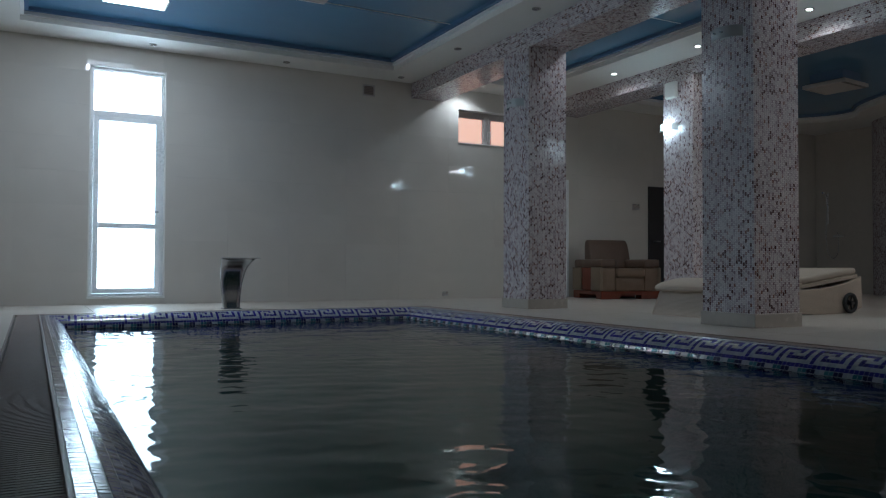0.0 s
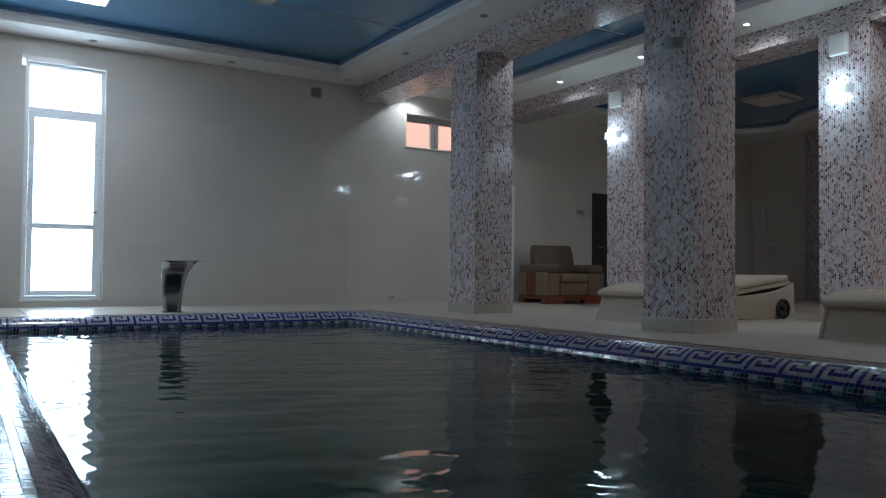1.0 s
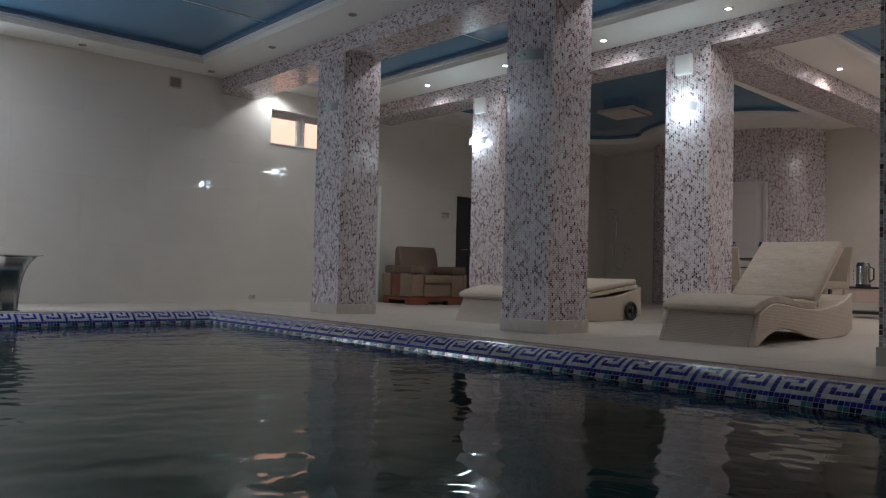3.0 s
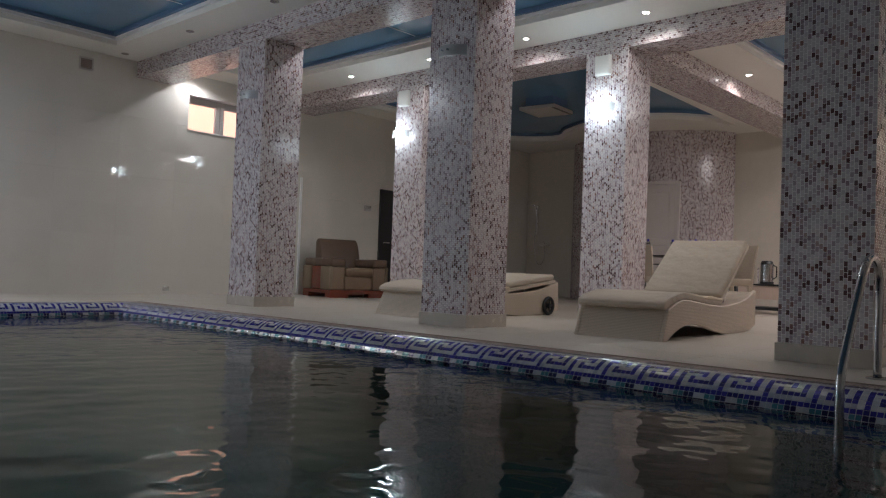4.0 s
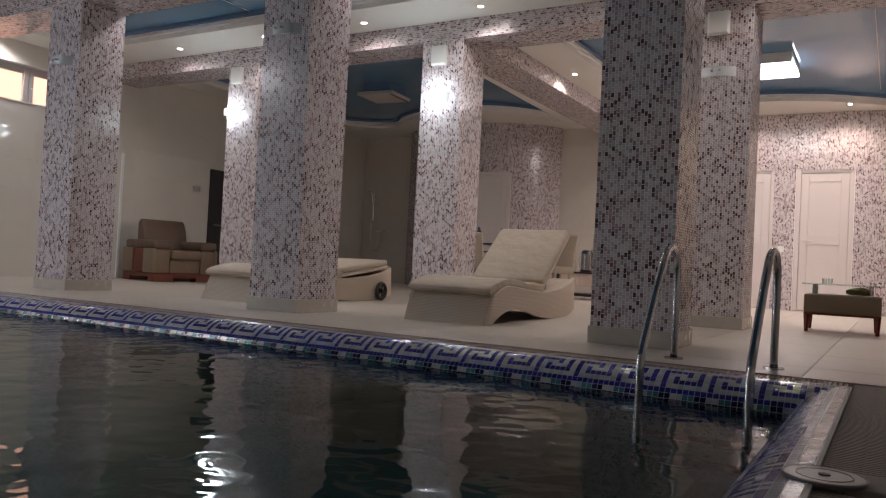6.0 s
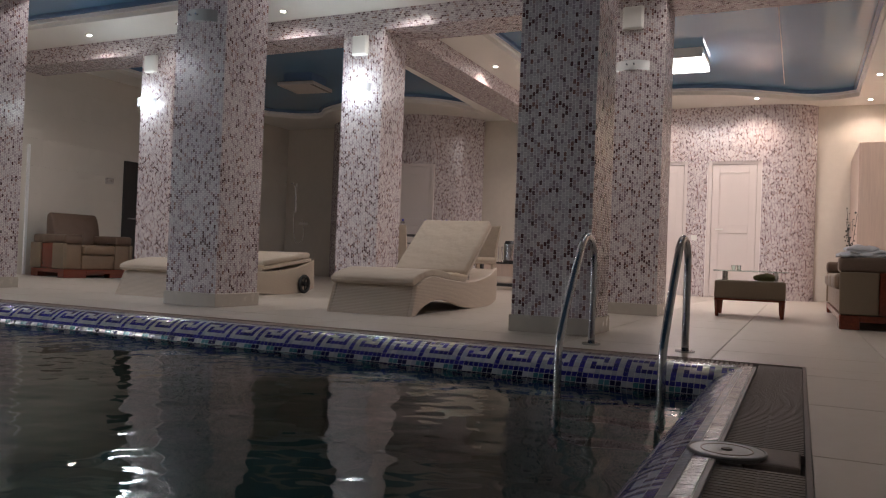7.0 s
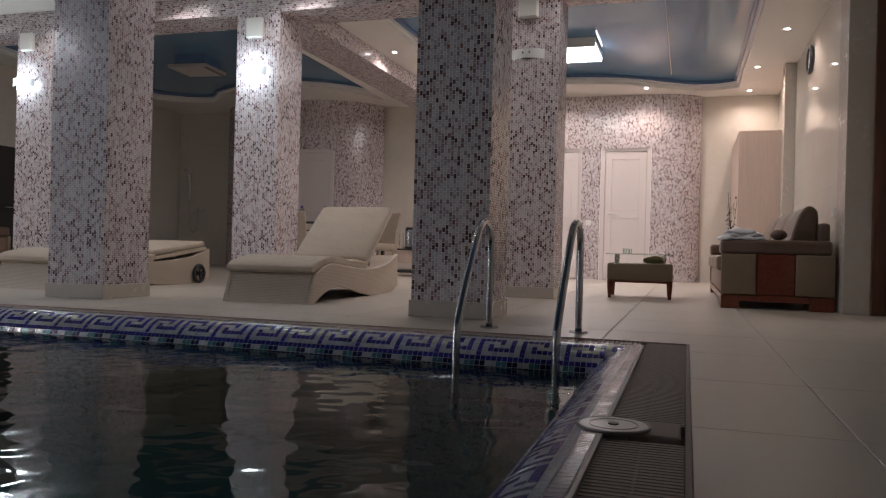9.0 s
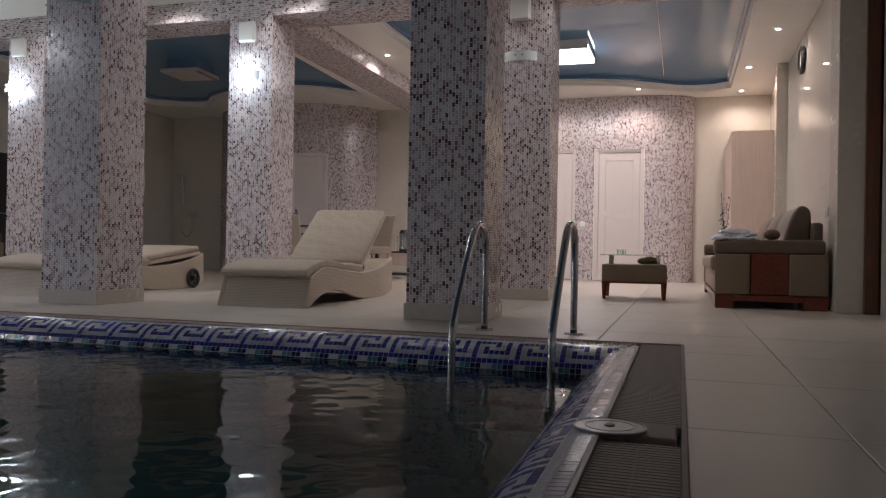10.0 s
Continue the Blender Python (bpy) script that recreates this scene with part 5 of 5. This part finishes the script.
# ---------------------------------------------------------------- lamps, loudspeakers, cassettes
def sconce(m, lit, label):
    s = thing("wall_sconce", m, label, "wall lamp", "sconces on the columns")
    # local: x out of the column, y across, z up
    part("backplate", boxes((0.0, 0.012, -0.06, 0.06, -0.03, 0.03), bevel=0.003), M["brushed"], s)
    n = 14
    bm = bmesh.new()
    rings = []
    for k in range(n + 1):
        a = radians(-62 + 124 * k / n)
        rings.append([bm.verts.new((rr * math.cos(a) - 0.075, rr * math.sin(a), z)) for rr, z in ((0.158, -0.042), (0.158, 0.042), (0.164, 0.042), (0.164, -0.042))])
    for a, b in zip(rings, rings[1:]):
        for k in range(4):
            bm.faces.new((a[k], a[(k + 1) % 4], b[(k + 1) % 4], b[k]))
    bm.faces.new(rings[0])
    bm.faces.new(rings[-1])
    shade = part("glass_shade", bm, M["frosted"], s, "curved frosted glass shade")
    shade.visible_shadow = False
    for y in (-0.03, 0.03):
        part("clip", cylinder((0.092, y, 0.0), 0.007, 0.03, 10, axis="X"), M["steel"], s)
    # the lit bulb is a larger box: its halo is put into the shape
    part("bulb", cylinder((0.035, 0, 0.0), 0.010, 0.11, 12, axis="Y") if not lit else boxes((0.02, 0.05, -0.052, 0.052, -0.085, 0.085), bevel=0.012), M["lit_sconce"] if lit else M["plastic_white"], s)
    return s


for yy, z in zip(COL_Y, (2.15, 2.14, 2.15)):
    sconce(pose(ROW1, yy + 0.23, z, 0, 0, 180), False, "unlit wall lamp with a curved frosted glass shade")
sconce(pose(ROW2, COL_Y[2] + 0.27, 2.15, 0, 0, 180), False, "unlit wall lamp with a curved frosted glass shade")
for yy in (7.32, 4.43):
    sconce(pose(ROW2, yy, 2.13, 0, 0, 180), True, "glowing white wall lamp with a curved glass shade")
    lamp("sconce_light", "POINT", Matrix.Translation((ROW2 - 0.17, yy, 2.13)), 3.8, (0.86, 1.0, 0.97), 0.05)
for yy, z in ((7.26, 2.575), (4.41, 2.556), (1.663, 2.57)):
    s = thing("loudspeaker", pose(ROW2, yy, z), "small white loudspeaker box on the column", "loudspeaker", "loudspeakers on the columns")
    part("cabinet", boxes((-0.05, 0.0, -0.088, 0.088, -0.100, 0.100), bevel=0.012), M["plastic_white"], s)
    part("grille", boxes((-0.056, -0.048, -0.076, 0.076, -0.088, 0.088), bevel=0.003), M["plastic_white"], s)


def downlight(x, y, lit, power=0.0, color=WARM):
    d = thing("downlight", pose(x, y, SOFFIT), "small round recessed downlight, " + ("lit" if lit else "switched off"), "downlight", "downlights")
    part("bezel", tube([(0.038 * math.cos(a), 0.038 * math.sin(a), -0.002) for a in np.linspace(0, 2 * math.pi, 25)], 0.007, 8), M["dead_spot"], d)
    part("bulb", cylinder((0, 0, -0.003), 0.026, 0.006, 20), M["lit_spot"] if lit else M["dead_spot"], d)
    if power:
        lamp("downlight_beam", "SPOT", look((x, y, SOFFIT - 0.02), (x, y, 0)), power, color, 0.03, spot=150, blend=0.6)


for x in (-0.2, 1.33, 2.86, 4.39):
    downlight(x, 9.48, False)
for y in (7.98, 6.44, 4.9, 3.37):
    downlight(4.40, y, False)
for y in (8.0, 6.6, 5.2, 3.82, 2.4, 1.0):
    downlight(6.70, y, True, 14, (1.0, 0.90, 0.78))
    downlight(5.34, y, True, 11 if y > 2 else 6, (1.0, 0.93, 0.86))
for x, y, power in ((9.41, 3.89, 18), (12.15, 0.92, 33), (12.60, -0.55, 20), (11.09, -0.54, 28), (9.35, -0.70, 16), (7.9, -0.70, 0), (12.15, 2.4, 22), (11.9, 3.89, 11)):
    downlight(x, y, True, power, (1.0, 0.79, 0.62))
downlight(5.40, 9.47, True, 20, (1.0, 0.95, 0.90))
for x, y in ((12.6, 6.2), (9.2, 4.85), (10.5, 9.45)):
    downlight(x, y, False)


def panel_light(m, w, d, power, color):
    top = MEMBRANE - m.translation.z
    p = thing("ceiling_light", m, "bright boxy ceiling light under the blue ceiling", "ceiling light", "ceiling lights")
    part("housing", boxes((-w / 2, w / 2, -d / 2, d / 2, 0.045, top), bevel=0.004), M["plastic_white"], p)
    part("side_cheek", boxes((-w / 2 - 0.015, -w / 2, -d / 2, d / 2, -0.005, top)), M["plastic_white"], p)
    part("side_cheek", boxes((w / 2, w / 2 + 0.015, -d / 2, d / 2, -0.005, top)), M["plastic_white"], p)
    part("diffuser", boxes((-w / 2, w / 2, -d / 2, d / 2, 0.0, 0.045), bevel=0.004), M["lit_panel"], p)
    lamp("ceiling_light_glow", "AREA", m @ Matrix.Translation((0, 0, -0.012)), power, color, w, d)


panel_light(pose(1.02, 8.30, MEMBRANE - 0.06), 0.545, 0.30, 27.0, (1.0, 0.96, 0.94))
panel_light(pose(10.1, 1.80, MEMBRANE - 0.11, 0, 0, 0), 0.75, 0.80, 46, (1.0, 0.85, 0.74))


def cassette(m, w, label):
    c = thing("air_conditioner", m, label, "air conditioner", "ceiling cassettes")
    # body coloured dark blue for the panel's reflection in the membrane
    part("body", boxes((-w / 2 + 0.07, w / 2 - 0.07, -w / 2 + 0.07, w / 2 - 0.07, 0.05, 0.19)), M["membrane_edge"], c)
    panel = part("panel", boxes((-w / 2, w / 2, -w / 2, w / 2, 0.0, 0.05), bevel=0.008), M["cassette_grey"], c)
    # dark slab stands in for the shade above the panel
    part("shadow_gap", boxes((-w / 2 + 0.03, w / 2 - 0.03, -w / 2 + 0.03, w / 2 - 0.03, 0.05, 0.062)), M["gutter"], c)
    part("outlet", boxes((-w * 0.47, w * 0.47, -w * 0.485, -w * 0.40, -0.003, 0.012)), M["black"], panel)
    part("flap", boxes((-w * 0.46, w * 0.46, -w * 0.452, -w * 0.432, -0.006, -0.002)), M["gutter"], panel)
    part("seam", boxes((-w * 0.47, w * 0.47, w * 0.43, w * 0.436, -0.002, 0.004)), M["grate"], panel)


cassette(pose(9.655, 6.99, MEMBRANE - 0.19, 0, 0, 6), 0.59, "white ceiling air-conditioning cassette under the dark blue ceiling")
cassette(pose(2.22, 6.86, MEMBRANE - 0.19), 0.60, "white ceiling cassette under the blue ceiling above the pool")

# ---------------------------------------------------------------- single tiles of wall, floor and pool edge
shared = {}


def plate_mesh(key, w, h, t, material, bevel):
    if key not in shared:
        bm = boxes((0, w, 0, h, -t, 0))
        if bevel:
            es = [e for e in bm.edges if all(abs(v.co.z) < 1e-6 for v in e.verts)]
            bmesh.ops.bevel(bm, geom=es, offset=bevel, segments=1, affect="EDGES")
        me = bpy.data.meshes.new("tile")
        bm.to_mesh(me)
        bm.free()
        me.materials.append(material)
        shared[key] = me
    return shared[key]


def cut(rect, hole):
    """What is left of a rectangle outside a hole, as rectangles."""
    x0, y0, x1, y1 = rect
    a0, b0, a1, b1 = max(x0, hole[0]), max(y0, hole[1]), min(x1, hole[2]), min(y1, hole[3])
    if a0 >= a1 or b0 >= b1:
        return [rect]
    return [r for r in ((x0, y0, a0, y1), (a1, y0, x1, y1), (a0, y0, a1, b0), (a0, b1, a1, y1)) if r[2] - r[0] > 0.01 and r[3] - r[1] > 0.01]


def tiling(parent, m, area, start, size, holes, material, joint, t, bevel):
    """Tiles over an area in the plane of m (x across, y up, z out)."""
    i0, j0 = math.floor((area[0] - start[0]) / size[0]), math.floor((area[1] - start[1]) / size[1])
    for i in range(i0, math.ceil((area[2] - start[0]) / size[0])):
        for j in range(j0, math.ceil((area[3] - start[1]) / size[1])):
            r = (max(area[0], start[0] + i * size[0] + joint / 2), max(area[1], start[1] + j * size[1] + joint / 2),
                 min(area[2], start[0] + (i + 1) * size[0] - joint / 2), min(area[3], start[1] + (j + 1) * size[1] - joint / 2))
            rects = [r] if r[2] - r[0] > 0.01 and r[3] - r[1] > 0.01 else []
            for hole in holes:
                rects = [q for p in rects for q in cut(p, hole)]
            for q in rects:
                w, h = round(q[2] - q[0], 4), round(q[3] - q[1], 4)
                me = plate_mesh((w, h, material.name), w, h, t, material, bevel)
                obj("tile", me, parent).matrix_local = m @ pose(q[0], q[1], 0, random.uniform(-0.02, 0.02), random.uniform(-0.02, 0.02), 0)


FACE_WINDOW = Matrix(((1, 0, 0, 0), (0, 0, -1, WALL_Y), (0, 1, 0, 0), (0, 0, 0, 1)))
tiling(wall_window, FACE_WINDOW, (LEFT_X, 0, BACK_X, SOFFIT), (-0.02, -0.018), (0.75, 0.372), [(DOOR_X0, DOOR_Z0 - 0.0, DOOR_X1, DOOR_Z1), (SW_X0, SW_Z0, SW_X1, SW_Z1)], M["wall_tile"], 0.0006, 0.007, 0.0)
FACE_RIGHT = Matrix(((-1, 0, 0, 0), (0, 0, 1, RIGHT_Y), (0, 1, 0, 0), (0, 0, 0, 1)))
tiling(wall_right, FACE_RIGHT, (-BACK_X, 0, -7.05, SOFFIT), (-7.05, -0.018), (0.75, 0.372), [], M["wall_tile"], 0.0006, 0.007, 0.0)
tiling(floor, Matrix(), (LEFT_X, NEAR_Y, BACK_X, WALL_Y), (2.2, -0.105), (0.76, 0.76), [(gx0 - 0.013, gy0 - 0.013, gx1 + 0.013, gy1 + 0.013)], M["floor_tile"], 0.004, 0.0075, 0.0015)

org, along, inward, _ = SIDES["near"]
for row in range(9):
    s0, s1 = np.array([(EDGE + row * TP if row else 0.002) + JOINT]), np.array([EDGE + (row + 1) * TP - JOINT])
    for i in range(int((CX1 - CX0) / TP)):
        if not SINGLE[0] <= CX0 + i * TP < SINGLE[1]:
            continue
        kind = coping_kind(row, i)
        if (row, kind) not in shared:
            c = coping_corners(np.array([JOINT]), np.array([TP - JOINT]), s0, s1, (0, CY0), along, inward)[0]
            me = bpy.data.meshes.new("tile")
            me.from_pydata([tuple(v) for v in c], [], [tuple(q) for q in QUADS.tolist()])
            me.materials.append(GLAZES[kind])
            shared[(row, kind)] = me
        obj("tile", shared[(row, kind)], coping).location = (CX0 + i * TP, 0, random.uniform(-0.0003, 0.0003))
